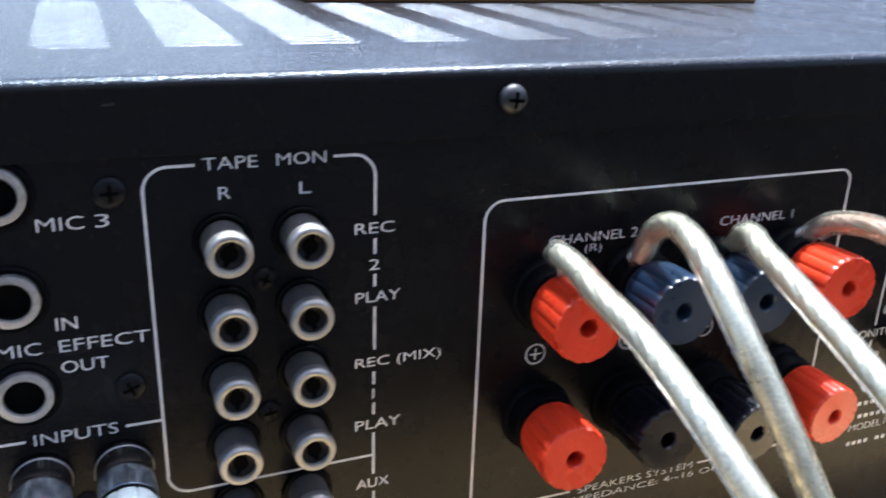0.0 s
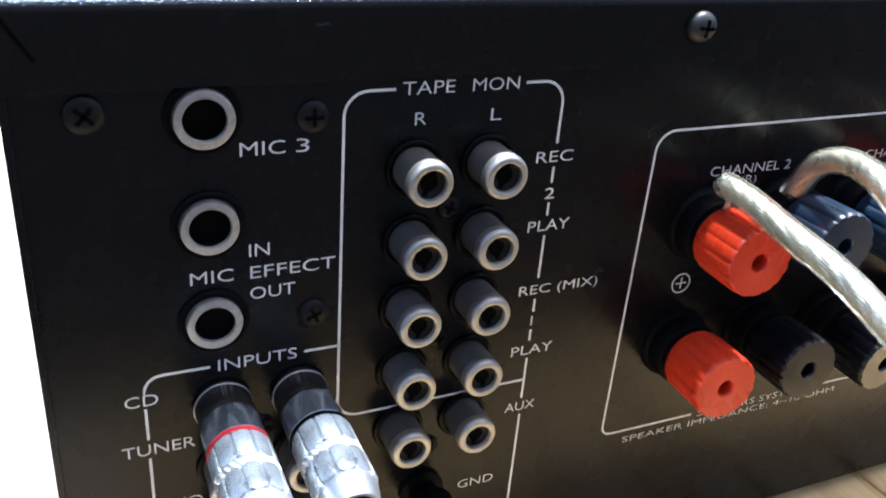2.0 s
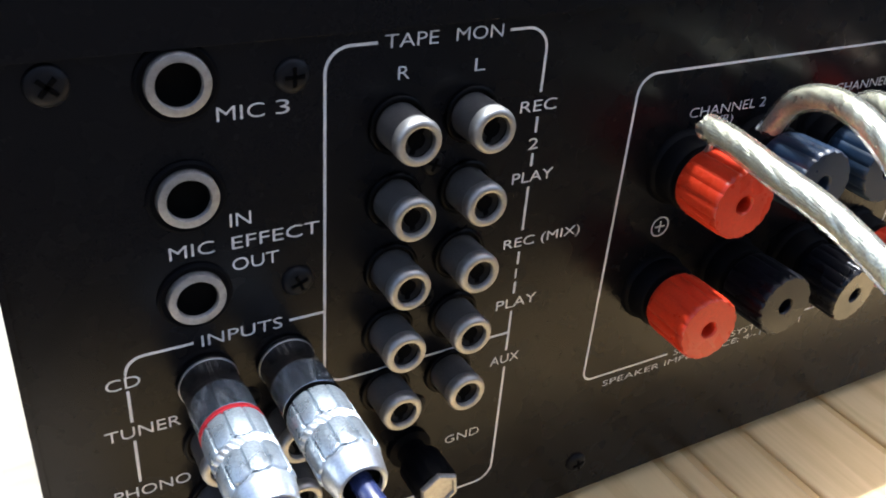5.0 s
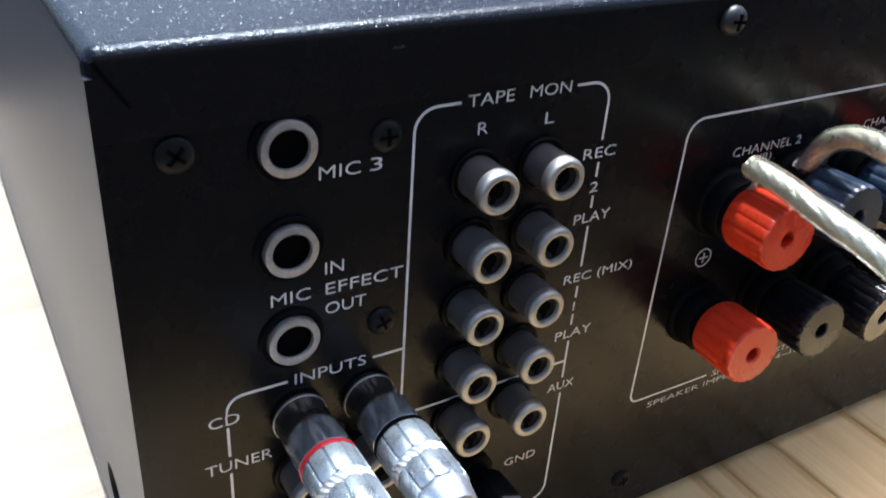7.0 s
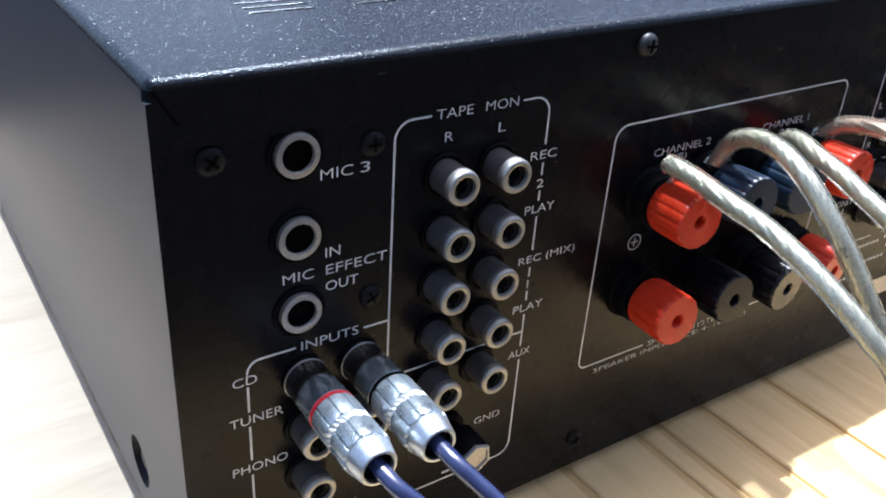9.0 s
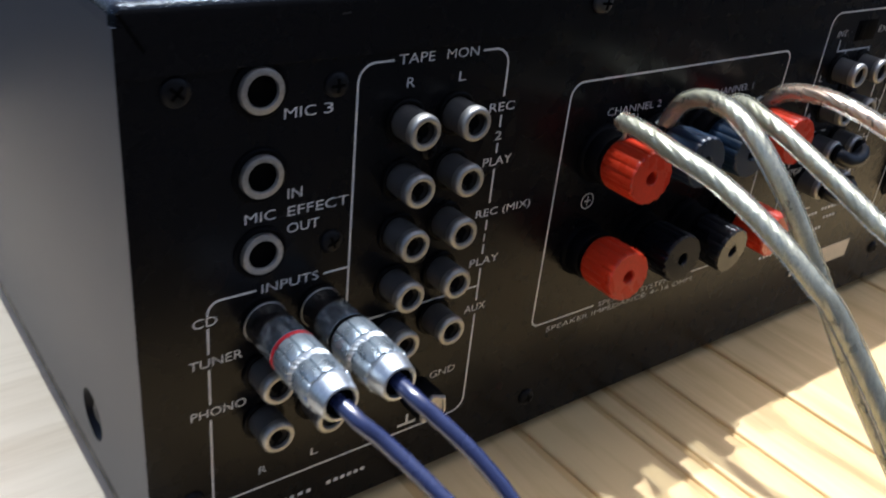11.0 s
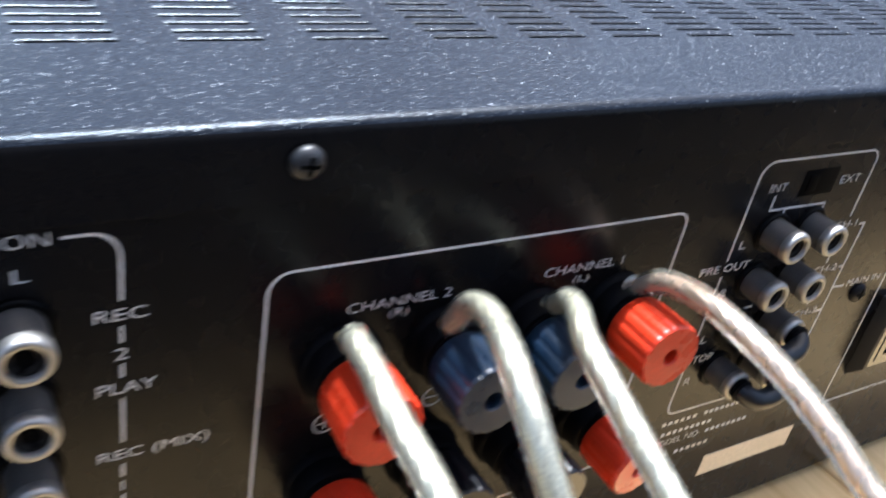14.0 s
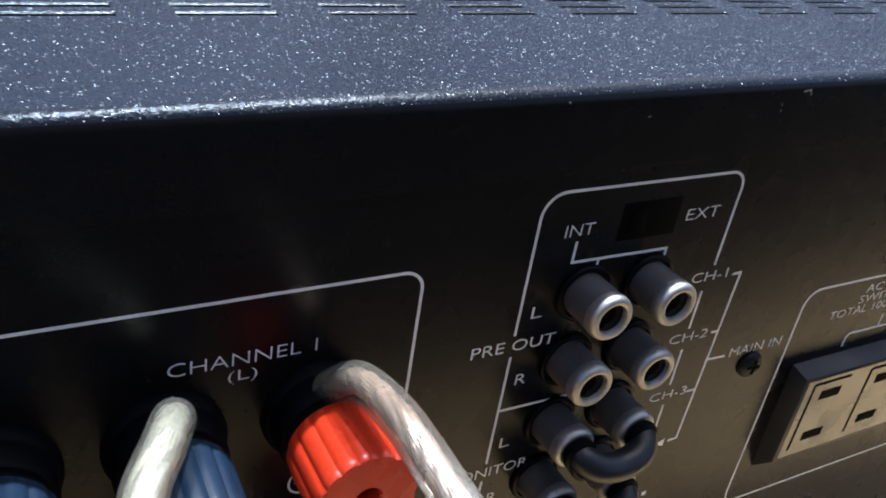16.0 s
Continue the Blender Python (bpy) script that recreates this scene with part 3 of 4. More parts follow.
        head = part("screw", screw_mesh("screw", 3.6, 1.6, screw_black), None, ob, at=((x0 + 2.4) if x0 < 0 else (x1 - 2.4), 38.0, 26.0))
        head.rotation_euler = (0, 0, radians(-90 if x0 < 0 else 90))
    # chipped paint on the folded edge
    for x, z, w in ((-4.9, 132.3, 1.1), (-3.7, 132.4, 0.8)):
        bm = stroke([(x, z), (x + w * 0.4, z + 0.25), (x + w, z + 0.05)], 0.28, 0.03)
        bmesh.ops.translate(bm, verts=bm.verts, vec=(0, -1.0 * MM, 0))
        part("paint_chip", bm, cover_screw_metal, amp, smooth=0)
    # folded corner seam of the cover: a near-black strip stands in for its shade
    bm = bmesh.new()
    b2 = [(-47.2, 135.0), (-46.6, 135.1), (-42.6, 128.6), (-43.1, 128.3)]
    front = [bm.verts.new((x * MM, -1.08 * MM, z * MM)) for x, z in b2]
    rear = [bm.verts.new((x * MM, -0.5 * MM, z * MM)) for x, z in b2]
    bm.faces.new(front)
    for i in range(4):
        bm.faces.new((front[i], rear[i], rear[(i + 1) % 4], front[(i + 1) % 4]))
    part("fold_seam", bm, shade_black, amp, smooth=0)
    # chassis
    bm = bmesh.new()
    box(bm, left + 1.0, right - 1.0, 0.0, 1.2, 4.5, 134.0)
    part("rear_panel", bm, panel_black, amp, "black enamelled rear panel with white printing", smooth=0)
    bm = bmesh.new()
    box(bm, left + 1.0, right - 1.0, 1.2, back - 3, 4.5, 13.5, 0.4)
    part("chassis", bm, screw_black, amp, smooth=30)
    bm = bmesh.new()
    box(bm, left + 1.5, right - 1.5, back - 14, back + 6, 8, 134, 2.0)
    part("front_panel", bm, panel_black, amp, smooth=30)
    for x, y in ((4, 40), (330, 40), (4, 300), (330, 300)):
        f = lathe([(9.0, 0.0), (10.0, 0.5), (10.0, 4.5), (0, 4.5)], 28)
        bmesh.ops.rotate(f, verts=f.verts, matrix=Matrix.Rotation(radians(-90), 3, "X"))
        part("foot", f, black_plastic, amp, at=(x, y, 0.0))
    # printed frames
    B = 4.0
    def printed(*paths):
        for pts in paths:
            part("printed_line", stroke(pts), ink, amp, smooth=0)

    # tape monitor frame
    printed(
        [(8.4, 121.8), (B, 121.8), *arc(B, 121.8 - B, B, 90, 180), (0.1, 59.7 + B), *arc(B, 59.7 + B, B, 180, 270), (39.3, 59.9)],
        [(31.8, 121.8), (39.4 - B, 121.8), *arc(39.4 - B, 121.8 - B, B, 90, 0), (39.4, 110.4)],
        [(39.4, 105.9), (39.4, 102.9)], [(39.4, 98.9), (39.4, 96.4)], [(39.4, 92.3), (39.4, 83.3)], [(39.3, 78.6), (39.3, 75.9)],
        [(39.3, 71.8), (39.3, 69.2)], [(39.3, 65.0), (39.3, 55.4)],
        [(39.4, 51.2), (39.4, 20.5 + B), *arc(39.4 - B, 20.5 + B, B, 0, -90), (-33.1 + 1.5, 20.5), *arc(-33.1 + 1.5, 22.0, 1.5, 270, 180), (-33.1, 45.6)],
        [(-33.1, 49.9), (-33.1, 59.0)], [(-33.1, 63.0), (-33.1, 69.4)],
        [(-33.1, 73.0), *arc(-33.1 + 3.0, 75.6 - 3.0, 3.0, 180, 90), (-22.3, 75.6)], [(-6.2, 75.6), (0.1, 75.6)])
    # loudspeaker frame
    printed(
        [(86.0, 40.0), (61.3 + 2.5, 40.0), *arc(61.3 + 2.5, 42.5, 2.5, 270, 180), (61.3, 110.9 - B), *arc(61.3 + B, 110.9 - B, B, 180, 90),
         (152 - 3, 110.9), *arc(152 - 3, 110.9 - 3, 3, 90, 0), (152, 42.5), *arc(149.5, 42.5, 2.5, 0, -90), (121.0, 40.0)])
    # pre-amplifier frame
    printed(
        [(209.9, 102.6), (210.1, 120.6 - 3), *arc(207.1, 117.6, 3, 0, 90), (174, 120.6), *arc(174, 116.6, B, 90, 180), (170.0, 96.0)],
        [(170.1, 91.8), (170.0, 69.3)], [(170.2, 80.8), (186.0, 80.6)],
        [(169.8, 65.2), (169.6, 53.5), *arc(172.6, 53.3, 3, 180, 270), (192.0, 50.2)],
        [(208.9, 97.4), (208.9, 89.4)], [(208.9, 84.6), (208.9, 76.6)], [(208.9, 71.6), (208.9, 60.2)],
        [(177.8, 111.8), (177.8, 108.1), (197.0, 107.9), (197.0, 106.2)], [(183.0, 107.8), (183.0, 106.3)],
        [(215.4, 99.8), (217.4, 99.9), (215.9, 61.4), (213.7, 61.3)], [(215.2, 87.2), (216.7, 87.2)], [(216.3, 80.6), (221.4, 80.4)], [(214.2, 73.6), (216.2, 73.6)])
    # mains outlet frame
    printed(
        [(345.0, 91.8), (243.5, 91.8), *arc(243.5, 87.8, B, 90, 180), (239.3, 38.0), *arc(242.0, 37.4, 2.5, 180, 270), (345.0, 35.0)],
        [(258.4, 74.4), (258.5, 76.2), *arc(260.0, 76.2, 1.5, 180, 90), (290.0, 77.5)], [(268.5, 77.7), (268.5, 81.0)])
    # ground mark
    for pts in ([(17.8, 22.6), (23.4, 22.6)], [(20.6, 22.6), (20.6, 25.6)]):
        part("printed_line", stroke(pts, 0.7), ink, amp, smooth=0)
    # polarity marks
    for x, plus in ((74.4, True), (136.6, True), (97.0, False), (117.0, False)):
        part("printed_ring", stroke(arc(x, 76.7, 2.2, 0, 360, 28), 0.3), ink, amp, smooth=0)
        part("printed_line", stroke([(x - 1.3, 76.7), (x + 1.3, 76.7)], 0.3), ink, amp, smooth=0)
        if plus:
            part("printed_line", stroke([(x, 75.4), (x, 78.0)], 0.3), ink, amp, smooth=0)
    bm = bmesh.new()
    tri = [bm.verts.new((x * MM, -0.06 * MM, z * MM)) for x, z in ((210.4, 61.3), (212.6, 62.3), (212.6, 60.3))]
    bm.faces.new(tri[::-1])
    part("printed_arrow", bm, ink, amp, smooth=0)
    # words
    def words(*rows):
        for text, x0, x1, base, cap in rows:
            word(text, x0, x1, base, cap, amp)

    words(("TAPE", 9.6, 18.7, 120.8, 2.1), ("MON", 21.9, 30.5, 120.8, 2.1), ("REC", 35.6, 43.1, 106.9, 2.1), ("PLAY", 35.7, 44.4, 93.3, 2.1),
          ("REC (MIX)", 35.6, 53.1, 79.8, 2.1), ("PLAY", 35.6, 44.8, 66.0, 2.1), ("AUX", 35.8, 42.6, 52.3, 2.1), ("GND", 26.8, 34.9, 34.9, 2.0),
          ("MIC", -16.3, -9.3, 112.6, 2.2), ("3", -7.6, -5.5, 112.6, 2.2), ("IN", -15.3, -12.0, 95.4, 2.2), ("MIC", -24.7, -17.9, 91.5, 2.2))
    words(("EFFECT", -15.2, -0.9, 91.4, 2.2), ("OUT", -15.3, -7.8, 87.5, 2.2), ("INPUTS", -21.0, -7.5, 74.5, 2.2), ("CD", -36.3, -31.0, 70.0, 2.2),
          ("TUNER", -37.5, -25.5, 59.8, 2.2), ("PHONO", -37.5, -24.8, 46.6, 2.2), ("CHANNEL 2", 75.7, 96.3, 100.5, 2.0), ("(R)", 84.0, 87.9, 98.3, 1.8),
          ("CHANNEL 1", 117.2, 137.0, 100.7, 2.0), ("(L)", 124.9, 128.8, 98.2, 1.8), ("SPEAKERS SYSTEM", 88.0, 119.5, 39.0, 1.7), ("SPEAKER IMPEDANCE: 4~16 OHM", 67.5, 131.5, 36.5, 1.7))
    words(("INT", 175.2, 180.6, 112.8, 2.0), ("EXT", 199.4, 206.6, 112.7, 2.0), ("PRE OUT", 162.5, 178.2, 93.0, 2.1), ("MONITOR", 162.5, 178.8, 66.2, 2.1),
          ("CH-1", 205.5, 213.9, 99.5, 1.9), ("CH-2", 205.0, 214.2, 86.5, 1.9), ("CH-3", 204.8, 213.9, 73.2, 1.9), ("MAIN IN", 222.7, 236.8, 79.8, 2.0),
          ("MODEL NO.", 168.8, 186.5, 38.8, 2.0), ("TOTAL 100W", 249.6, 272.0, 83.0, 1.9), ("SWITCHED", 257.5, 279.0, 85.6, 1.9), ("AC OUTLETS", 258.5, 282.0, 88.2, 1.9))
    for text, x, z in (("R", 13.0, 116.7), ("L", 26.7, 116.6), ("2", 39.3, 100.8), ("1", 39.2, 73.8), ("R", -20.7, 25.7), ("L", -6.9, 25.4),
                       ("L", 173.3, 99.8), ("R", 173.1, 86.8), ("L", 172.9, 73.3), ("R", 172.7, 60.6)):
        letter(text, x, z, 2.1, amp, 0.95)
    # lines of print too small to read
    for x0, x1, z in ((-18.0, -6.5, 13.0), (-3.0, 9.0, 13.0), (170.0, 183.0, 46.8), (185.0, 199.0, 46.8), (201.0, 213.5, 47.6), (204.0, 212.0, 43.6),
                      (171.0, 190.0, 43.0), (188.5, 205.0, 39.6), (169.0, 177.0, 35.0), (179.0, 192.0, 35.0)):
        n = int((x1 - x0) / 2.0)
        for i in range(n):
            a = x0 + i * (x1 - x0) / n
            part("printed_bar", stroke([(a, z), (a + 1.2, z)], 1.05), ink, amp, smooth=0)
    # sockets
    jm = jack_parts()
    for row in range(5):
        for x in (12.25, 25.75):
            phono_jack(jm, amp, x, 108.25 - 13.38 * row, random.uniform(60, 120))
    for z in (67.8, 54.5, 41.0):
        for x in (-20.6, -7.2):
            phono_jack(jm, amp, x, z, random.uniform(60, 120))
    for z in (102.1, 89.0, 75.9, 62.8):
        for x in (181.4, 194.6):
            phono_jack(jm, amp, x, z, random.uniform(60, 120))
    mm = mic_jack_meshes()
    for x, z in ((-21.45, 119.15), (-21.4, 101.8), (-21.35, 84.6)):
        ob = part("mic_jack", mm[0], None, amp, "nickel-plated microphone socket", at=(x, 0, z))
        part("bezel", mm[1], None, ob)
        part("bore", mm[2], None, ob)
    # loudspeaker terminals
    base, red, dark, jet = binding_post_meshes()
    # each post is tilted so its cap fits the camera's view: root and tip of its axis
    for x, z, tip_x, tip_z, m in ((75.9, 90.3, 74.8, 91.0, red), (96.6, 90.6, 95.8, 91.5, dark), (116.8, 90.4, 115.8, 90.8, dark), (137.6, 90.5, 137.2, 91.0, red),
                                  (75.6, 62.2, 74.5, 62.9, red), (97.0, 62.0, 96.2, 62.8, jet), (118.3, 60.6, 119.4, 59.6, jet), (139.6, 60.6, 140.8, 59.6, red)):
        ob = part("binding_post", base, None, amp, at=(x, 0, z))
        ob.rotation_euler = (math.asin((z - tip_z) / 19.0), 0, math.atan2(tip_x - x, 19.0))
        cap = part("cap", m, None, ob, "ribbed red plastic cap" if m is red else "ribbed black plastic cap with the sky's blue in its colour" if m is dark else "ribbed black plastic cap")
        cap.rotation_euler = (0, random.uniform(0, 6), 0)
    # earth terminal
    ob = part("earth_terminal", lathe([(4.6, -0.3), (4.6, 1.0), (3.0, 1.4), (3.0, 4.6), (4.2, 4.8), (4.5, 5.3), (4.5, 11.9), (4.2, 12.5), (0, 12.5)], 60,
              lambda i, k: 0.94 if i % 4 == 0 and k in (5, 6) else 1.0), black_plastic, amp, "ribbed black earth terminal", at=(18.2, 0, 37.6))
    cap = part("end_nut", lathe([(3.9, 12.3), (4.3, 12.6), (4.3, 13.2), (4.0, 13.6), (3.4, 13.6), (3.25, 13.1), (0, 13.05)], 6), matte_nickel, ob, "bright nickel hexagonal end nut", smooth=20)
    cap.rotation_euler = (0, 0.4, 0)
    # source switch
    bm = bmesh.new()
    box(bm, 185.5, 197.5, -0.15, 0.3, 110.6, 117.4, 0.3)
    ob = part("slide_switch", bm, shade_black, amp, smooth=30)
    bm = bmesh.new()
    box(bm, 187.2, 190.6, -0.4, -0.1, 111.9, 116.1, 0.2)
    part("slider", bm, shade_black, ob, smooth=30)
    # screws
    for x, z, r, h in ((-37.6, 120.6, 2.9, 1.1), (-5.0, 118.3, 2.7, 1.1), (-4.7, 83.2, 2.7, 1.1), (19.1, 100.5, 2.2, 1.0), (19.1, 73.8, 2.2, 1.0), (19.0, 48.5, 2.2, 1.0),
                       (-13.9, 61.4, 2.2, 1.0), (64.0, 14.8, 2.6, 1.2), (-37.9, 24.0, 2.8, 1.2), (252.3, 19.5, 2.6, 1.2), (229.6, 76.6, 2.9, 1.4), (188.0, 95.5, 2.0, 1.0), (188.0, 69.4, 2.0, 1.0)):
        screw(amp, x, z, r, h)
    screw(amp, 65.0, 130.6, 2.8, 2.1, cover_screw_metal, y=-1.0, label="nickel cover screw")
    # mains outlets
    bm = bmesh.new()
    box(bm, 244.2, 330.0, -4.2, 0.3, 44.2, 73.0)
    for v in bm.verts:
        if v.co.y < -0.001:
            v.co.z = (71.7 if v.co.z > 0.06 else 49.2) * MM
            v.co.x += 0.3 * MM if v.co.x < 0.3 else 0.0
    bmesh.ops.bevel(bm, geom=[e for e in bm.edges if any(v.co.y < -0.001 for v in e.verts)], offset=0.4 * MM, segments=2, affect="EDGES", profile=0.5)
    out = part("outlet_block", bm, soft_black, amp, "black two-way mains outlet block", smooth=30)
    # face coloured lighter than the sides, as light falls on the one block
    bm = bmesh.new()
    box(bm, 245.6, 329.0, -4.24, -4.0, 50.0, 70.9)
    part("outlet_face", bm, lit_face_plastic, out, "glossy face of the outlets, greyed for the table's reflected glow", smooth=0)
    # near-black strips on the face stand in for shaded grooves and slots
    for x in (247.9, 266.2, 284.5, 302.8):
        for pts in ([(x, 69.7), (x, 51.8)], [(x, 69.7), (x + 11.4, 69.7)]):
            bm = stroke(pts, 0.7, 0.05)
            bmesh.ops.translate(bm, verts=bm.verts, vec=(0, -4.25 * MM, 0))
            part("groove", bm, shade_black, out, smooth=0)
        for z in (66.2, 54.8):
            bm = bmesh.new()
            box(bm, x + 3.1, x + 9.5, -4.3, -3.9, z - 1.2, z + 1.2)
            part("slot", bm, shade_black, out, smooth=0)
    # paper label
    bm = bmesh.new()
    box(bm, 193.0, 230.5, -0.12, 0.02, 21.2, 28.8)
    part("paper_label", bm, paper, amp, "small blank beige paper label", smooth=0)
    return amp


def settled_dust():
    """Pale grains on the amplifier's cover for dust and sparkle, denser where glints show."""
    bm = bmesh.new()
    rng = random.Random(5)
    for _ in range(13500):
        x = rng.uniform(-44, 300)
        y = 1.2 + 110 * rng.random() ** 1.6
        if rng.random() > 0.06 + 0.94 * min(1.0, max(0.0, (x - 80) / 80)):
            continue
        k = min(3, math.floor((x - 32.2) / 24.0)) if x < 104.2 else 3 + math.floor((x - 104.2) / 22.4)
        col, row = x - (32.2 + 24.0 * min(k, 3) + 22.4 * max(k - 3, 0)), (y - 31.6) % 4.0
        if y > 31.1 and col < 15.0 and row < 2.2:
            continue
        r = 0.045 + 0.10 * rng.random() ** 3
        base = [bm.verts.new(((x + r * math.cos(a)) * MM, (y + r * rng.uniform(0.6, 1.4) * math.sin(a)) * MM, 136.6 * MM)) for a in (0.3, 2.2, 4.4)]
        tip = bm.verts.new((x * MM, y * MM, (136.6 + r * rng.uniform(0.7, 1.5)) * MM))
        for k in range(3):
            bm.faces.new((base[k], base[(k + 1) % 3], tip))
    tagged(new("dust", mesh_of("dust", bm, dust_glint_grey, 0)), "pale grains on the black cover for dust and the paint's glints", "dust", kind="stuff")


def speaker_wire(points, strand, label, cut, fill=1.0):
    """Clear jacketed loudspeaker wire with a twisted bundle of strands in it; the jacket is cut off at the given point."""
    ob = thing("speaker_wire", label, "wire", "loudspeaker wires")
    rng = random.Random(label + str(points[0]))
    line = glide(points[:cut + 1], 12)[:-1] if cut > 0 else []
    bare = len(line)
    line += glide(points[cut:], 12)
    bm = tube(line[bare:], 2.6, 24)
    bm.verts.ensure_lookup_table()
    lead = (line[bare] - line[bare + 2]).normalized()
    for k in range(24):
        bm.verts[k].co += lead * rng.uniform(-0.2, 0.9) * MM
    part("jacket", bm, pvc, ob, "clear plastic jacket", smooth=60)
    # even steps for an even twist
    dist = [0.0]
    for a, b in zip(line, line[1:]):
        dist.append(dist[-1] + (b - a).length)
    total, start = dist[-1], dist[bare]
    even, along, j = [], [], 0
    n = int(total / 0.8)
    for i in range(n + 1):
        d = total * i / n
        while j < len(dist) - 2 and dist[j + 1] < d:
            j += 1
        u = (d - dist[j]) / max(1e-6, dist[j + 1] - dist[j])
        even.append(line[j].lerp(line[j + 1], u))
        along.append(d)
    bm = bmesh.new()
    seg, rings, sway = 96, [], rng.uniform(0, 6)
    for i, (p, (t, nn, sd)) in enumerate(zip(even, frames_along(even))):
        ring = []
        d = along[i]
        turn = 2 * math.pi * d / 25.0 + 0.35 * math.sin(d / 7.0 + sway) + 0.25 * math.sin(d / 2.7)
        full = 0.28 + 0.72 * min(1.0, max(0.0, (d - start + 1.5) / 2.0))
        for k in range(seg):
            a = 2 * math.pi * k / seg
            r = 1.67 + 0.29 * abs(math.cos(3.0 * (a - turn))) ** 0.7 + 0.12 * abs(math.cos(12.0 * (a - turn * 1.3))) ** 0.8
            ring.append(bm.verts.new((p + (nn * math.cos(a) + sd * math.sin(a)) * r * full * fill) * MM))
        rings.append(ring)
    for a, b in zip(rings, rings[1:]):
        for k in range(seg):
            bm.faces.new((a[k], a[(k + 1) % seg], b[(k + 1) % seg], b[k]))
    bm.faces.new(rings[0][::-1])
    bm.faces.new(rings[-1])
    part("strands", bm, strand, ob, smooth=50)
    return ob


def interconnect(x, z, ring, label, path):
    """Phono plug with its cable. The plug's axis points out of the panel."""
    ob = thing("phono_cable", label, "cable", "phono cables", at=(x, 0, z))
    seg, lobe = 110, 11

    def flutes(i, k):
        dip = min(i % lobe, lobe - i % lobe)
        return 0.90 if dip == 0 else 1.0

    def soft(last):
        return lambda i, k: 1.0 if k in last else flutes(i, k)

    def scallop(rings, reach):
        return lambda i, k: reach * abs(math.sin(math.pi * (i % lobe) / lobe)) if k in rings else 0.0

    def sized(profile, wide=0.9, long=0.955):
        return [(r * wide, d * long) for r, d in profile]

    part("shell", lathe(sized([(4.3, 1.0), (4.9, 0.85), (5.2, 1.15), (5.15, 1.7), (5.05, 2.0), (5.05, 6.4), (5.2, 6.6), (5.2, 7.4)], 0.95), 40), smoked, ob, "dark chrome contact shell")
    part("lip", lathe(sized([(4.6, 0.7), (5.1, 0.75), (5.32, 1.05), (5.3, 1.4), (5.1, 1.6)], 0.95), 40), nickel, ob, "bright rolled lip")
    part("band", lathe(sized([(5.0, 6.45), (5.3, 6.5), (5.42, 6.7), (5.45, 7.2), (5.6, 11.0), (5.62, 13.7), (5.4, 13.9)]), 48), silver_band, ob, "plain silver band")
    part("colour_ring", lathe(sized([(5.3, 13.8), (5.72, 13.95), (5.75, 14.75), (5.3, 14.9)]), 40), red_ring if ring else shade_black, ob, "red marking ring" if ring else "black marking ring")
    body = part("body", lathe(sized([(5.2, 14.7), (5.6, 14.9), (5.75, 15.4), (5.75, 20.5), (5.68, 20.7), (5.3, 20.9), (5.2, 21.0)]), seg, soft((0, 6)), slide=scallop((3, 4, 5), 0.5)), chrome, ob, "fluted chrome body")
    part("crown", lathe(sized([(5.1, 20.8), (5.3, 21.1), (5.5, 21.5), (5.6, 22.1), (5.5, 22.7), (5.3, 23.0), (5.1, 23.3)]), seg,
         lambda i, k: 1.03 if (i + k) % 4 < 2 and k in (1, 2, 3, 4, 5) else 0.965), sun_glare_nickel, body, "finely knurled ring, paled for the sun's glare")
    part("tail", lathe(sized([(5.2, 23.2), (5.35, 23.35), (5.7, 23.5), (5.75, 23.7), (5.75, 28.3), (5.66, 28.6), (5.2, 28.9)]), seg, soft((0, 6)), slide=lambda i, k: scallop((4, 5, 6), 0.7)(i, k) - scallop((1, 2, 3), 0.4)(i, k)), chrome, ob, "fluted chrome tail")
    part("end_cone", lathe(sized([(5.2, 29.0), (5.35, 29.6), (5.3, 30.2), (4.55, 33.6), (4.3, 34.0), (3.85, 34.1), (3.6, 33.9), (3.5, 30.0)]), 48), satin_nickel, ob)
    part("throat", lathe(sized([(3.6, 33.0), (3.0, 32.4), (0, 32.2)]), 32), shade_black, ob)
    part("cable", tube(glide([(0, -29.2, 0), *path], 10), 1.75, 16), blue_sheath, ob, "glossy dark blue cable", smooth=60)
    return ob


def jumper(x0, x1, z):
    """Short bridge plug that joins two phono jacks."""
    ob = thing("bridge_plug", "short dull blue-black bridge plug joining two phono jacks", "plug", "bridge plugs", at=(x0, 0, z))
    w = x1 - x0
    part("bridge", tube(glide([(0, -8.2, 0), (0.4, -10.2, -0.5), (2.8, -11.6, -1.6), (w / 2, -11.9, -2.2), (w - 2.8, -11.6, -1.6), (w - 0.4, -10.2, -0.5), (w, -8.2, 0)], 8), 2.6, 18), soft_black, ob, smooth=60)
    for x in (0, w):
        part("plug_collar", lathe([(2.75, 6.5), (2.75, 8.6), (3.1, 8.9), (3.1, 9.6), (2.4, 10.0), (0, 10.0)], 24), black_plastic, ob, at=(x, 0, 0))
    return ob


def wooden_board():
    ob = thing("wooden_board", "orange-brown wooden board lying on the amplifier's cover", "board", at=(135, 114.5, 136.6))
    bm = bmesh.new()
    box(bm, -80, 80, 0, 120, 0.0, 16.0, 1.2)
    part("board", bm, oak, ob, smooth=30)
    ob.rotation_euler = (0, 0, radians(-2.0))


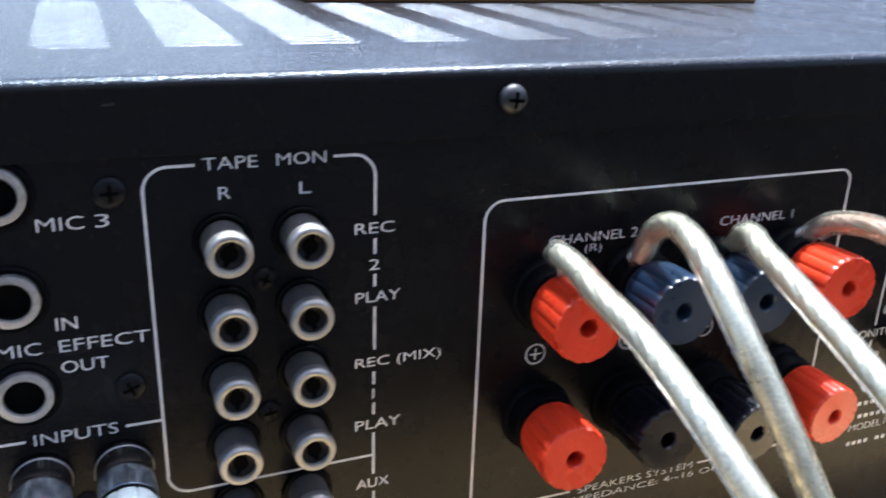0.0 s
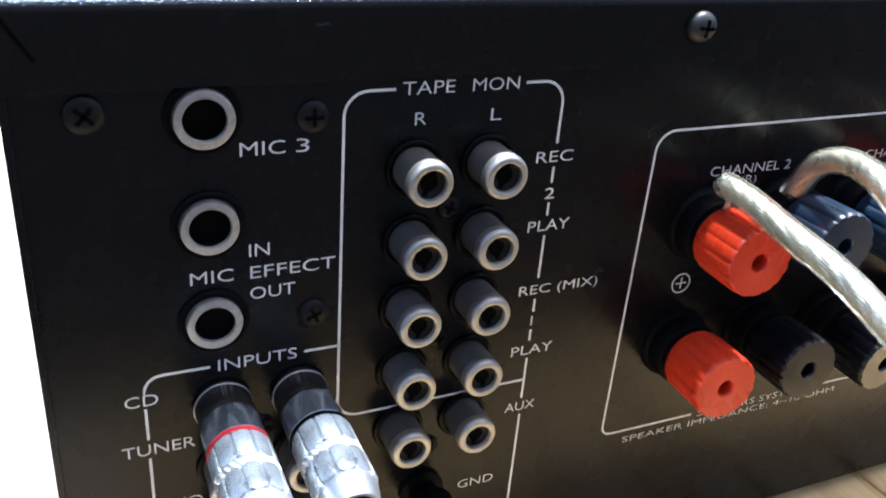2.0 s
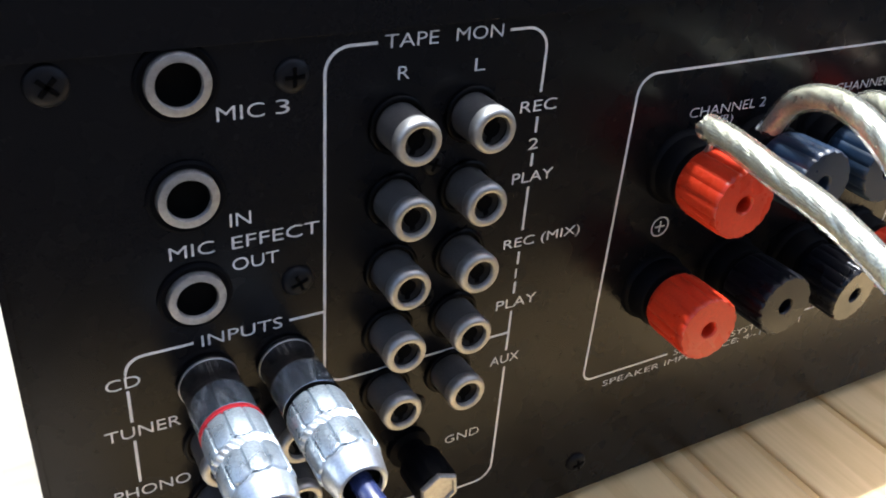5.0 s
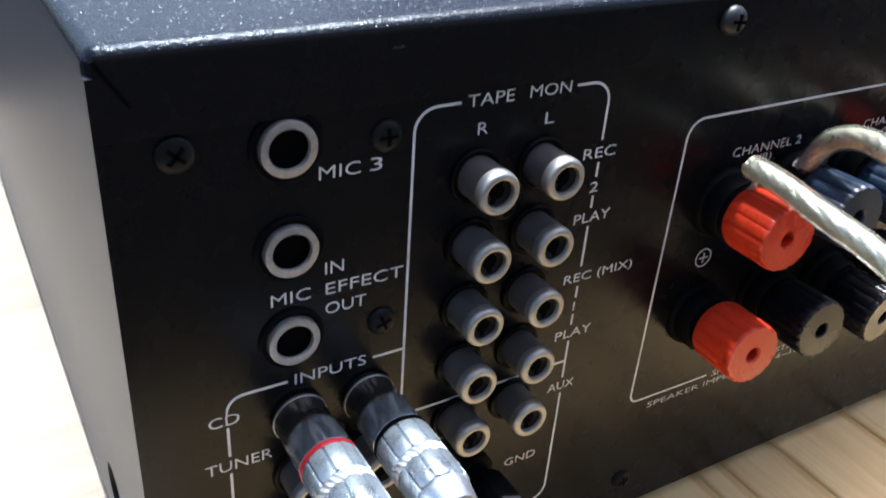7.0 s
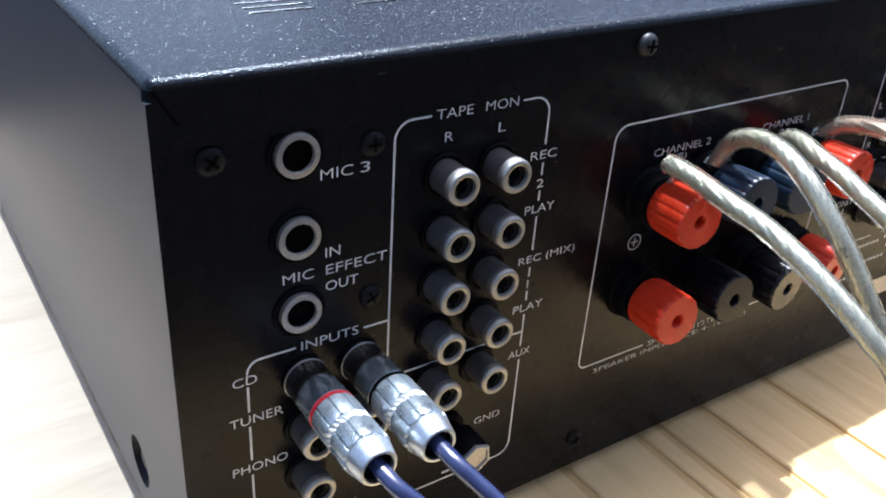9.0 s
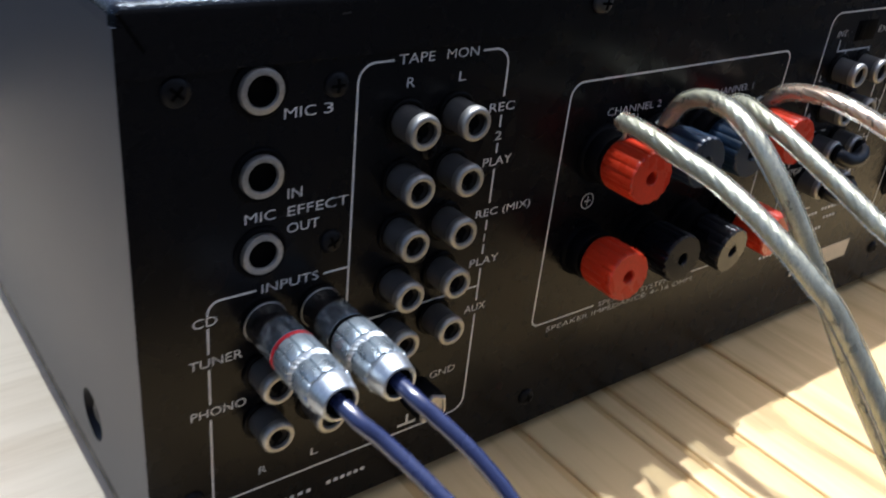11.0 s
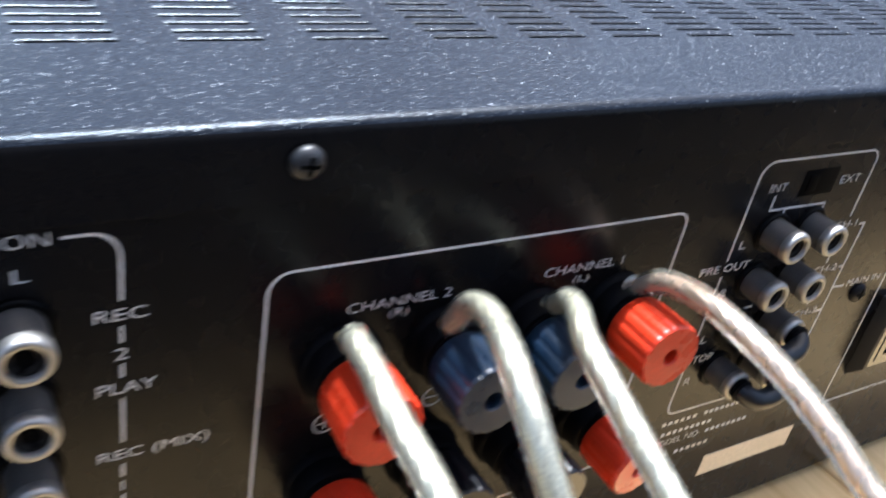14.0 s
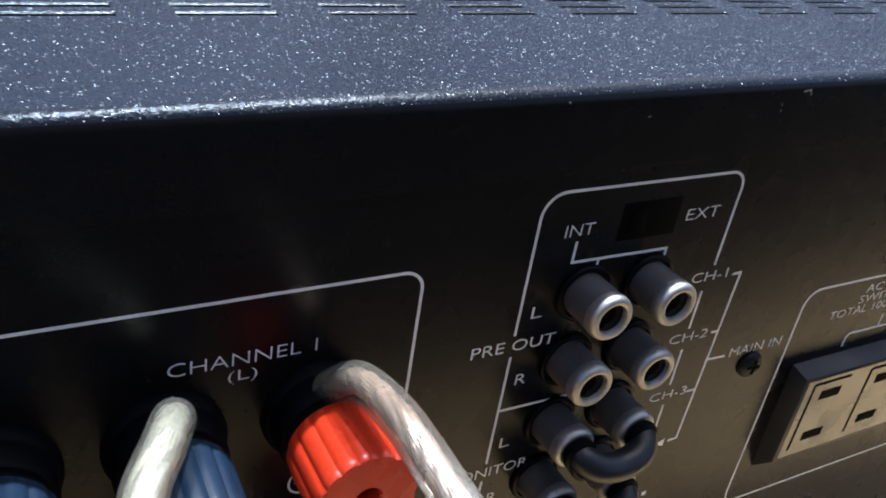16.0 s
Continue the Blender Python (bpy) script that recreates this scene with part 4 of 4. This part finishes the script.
def table():
    ob = thing("table", "pale planked wooden table top with grooves between its boards", "table")
    bm = bmesh.new()
    box(bm, -125, -33.3, -95, 349, -3.0, 0.0, 0.9, 3)
    part("end_board", bm, pine_end, ob, "pale board laid across the table's end", smooth=30)
    edges = [-32, 24, 66, 96, 105.5, 125.5, 157.5, 262, 380, 520, 650, 780]
    bm = bmesh.new()
    box(bm, -125, 780, -95, 349, -34, -1.5)
    part("backing", bm, pine_under, ob, smooth=0)
    for x0, x1 in zip(edges, edges[1:]):
        bm = bmesh.new()
        drop = random.uniform(-0.25, 0.0)
        box(bm, x0 + 1.5, x1 - 1.5, -96 + random.uniform(0, 1.5), 349, -3.0, drop - 0.02, 1.25, 4)
        part("plank", bm, pine, ob, smooth=30)
    for x in (-90, 720):
        for y in (-50, 315):
            bm = bmesh.new()
            box(bm, x - 30, x + 30, y - 30, y + 30, -740, -34, 3)
            part("leg", bm, pine_under, ob, smooth=30)


setting()
amplifier()
settled_dust()
speaker_wire([(75.0, -6.1, 95.5), (73.5, -8.8, 99.0), (72.9, -8.0, 102.3), (72.5, -15.3, 102.2), (71.4, -26.4, 101.2), (71.2, -37.8, 99.8), (71.2, -48.6, 96.8), (71.8, -58.6, 92.4), (73.3, -67.0, 87.0), (75.7, -74.0, 80.8),
              (81.0, -92.0, 58.0), (88.0, -108.0, 30.0), (94.0, -119.0, -4.0), (98.0, -126.0, -50.0), (100.0, -130.0, -120.0), (102.0, -132.0, -240.0)], silver_strand,
             "clear-jacketed silver speaker wire arching from a red terminal", 2)
speaker_wire([(97.0, -4.0, 90.0), (94.6, -4.2, 97.0), (94.4, -8.0, 104.2), (92.4, -15.8, 108.5), (89.6, -25.2, 109.4), (87.6, -34.8, 106.4), (87.4, -43.3, 100.0), (89.5, -50.7, 91.0), (93.5, -58.5, 77.8),
              (99.0, -72.0, 56.0), (106.0, -90.0, 31.0), (113.0, -107.0, 9.0), (118.0, -118.0, -16.0), (121.0, -124.0, -60.0), (122.0, -128.0, -140.0), (123.0, -130.0, -240.0)], silver_strand,
             "clear-jacketed silver speaker wire looping up from a black terminal", 1)
speaker_wire([(117.4, -4.0, 90.0), (116.9, -5.2, 98.0), (115.6, -9.5, 102.2), (113.4, -14.6, 103.6), (109.8, -21.3, 103.6), (107.7, -28.9, 102.7), (106.9, -37.5, 100.1), (106.6, -47.8, 96.4), (106.4, -59.2, 91.8), (107.4, -71.8, 85.4),
              (113.0, -92.0, 62.0), (121.0, -109.0, 32.0), (127.0, -120.0, -4.0), (131.0, -127.0, -60.0), (133.0, -131.0, -140.0), (134.0, -133.0, -240.0)], silver_strand,
             "clear-jacketed silver speaker wire arching from a black terminal", 1)
speaker_wire([(138.0, -4.0, 90.0), (137.8, -4.4, 97.5), (138.8, -9.8, 102.4), (139.2, -19.8, 104.8), (139.6, -29.8, 104.2), (140.7, -39.4, 102.0), (141.5, -49.1, 98.7), (142.2, -58.5, 94.4), (143.4, -68.0, 89.0),
              (150.0, -92.0, 64.0), (159.0, -110.0, 32.0), (165.0, -121.0, -4.0), (169.0, -128.0, -60.0), (171.0, -132.0, -140.0), (172.0, -134.0, -240.0)], copper_strand,
             "clear-jacketed copper speaker wire arching from a red terminal", 1, 0.86)
interconnect(-20.6, 67.8, True, "chrome phono plug with a red ring on a dark blue cable",
             [(1.4, -36.5, -1.8), (4.4, -40, -4.8), (7.2, -45, -8.0), (10.0, -51, -11.5), (13.0, -58, -16.0), (18.0, -70, -27.0), (24.0, -86, -44.0), (30.0, -102, -62.0), (34.0, -114, -76.0), (37.0, -122, -102.0), (39.0, -126, -150.0), (40.0, -128, -260.0)])
interconnect(-7.2, 67.6, False, "chrome phono plug with a black ring on a dark blue cable",
             [(0.9, -37, -1.1), (2.9, -41, -3.4), (5.6, -45.5, -6.6), (8.6, -50.5, -10.8), (11.5, -57, -16.5), (16.0, -69, -29.0), (22.0, -86, -47.0), (28.0, -102, -64.0), (32.0, -114, -78.0), (35.0, -122, -102.0), (37.0, -126, -150.0), (38.0, -128, -260.0)])
jumper(181.4, 194.6, 75.9)
jumper(181.4, 194.6, 62.8)
wooden_board()
table()
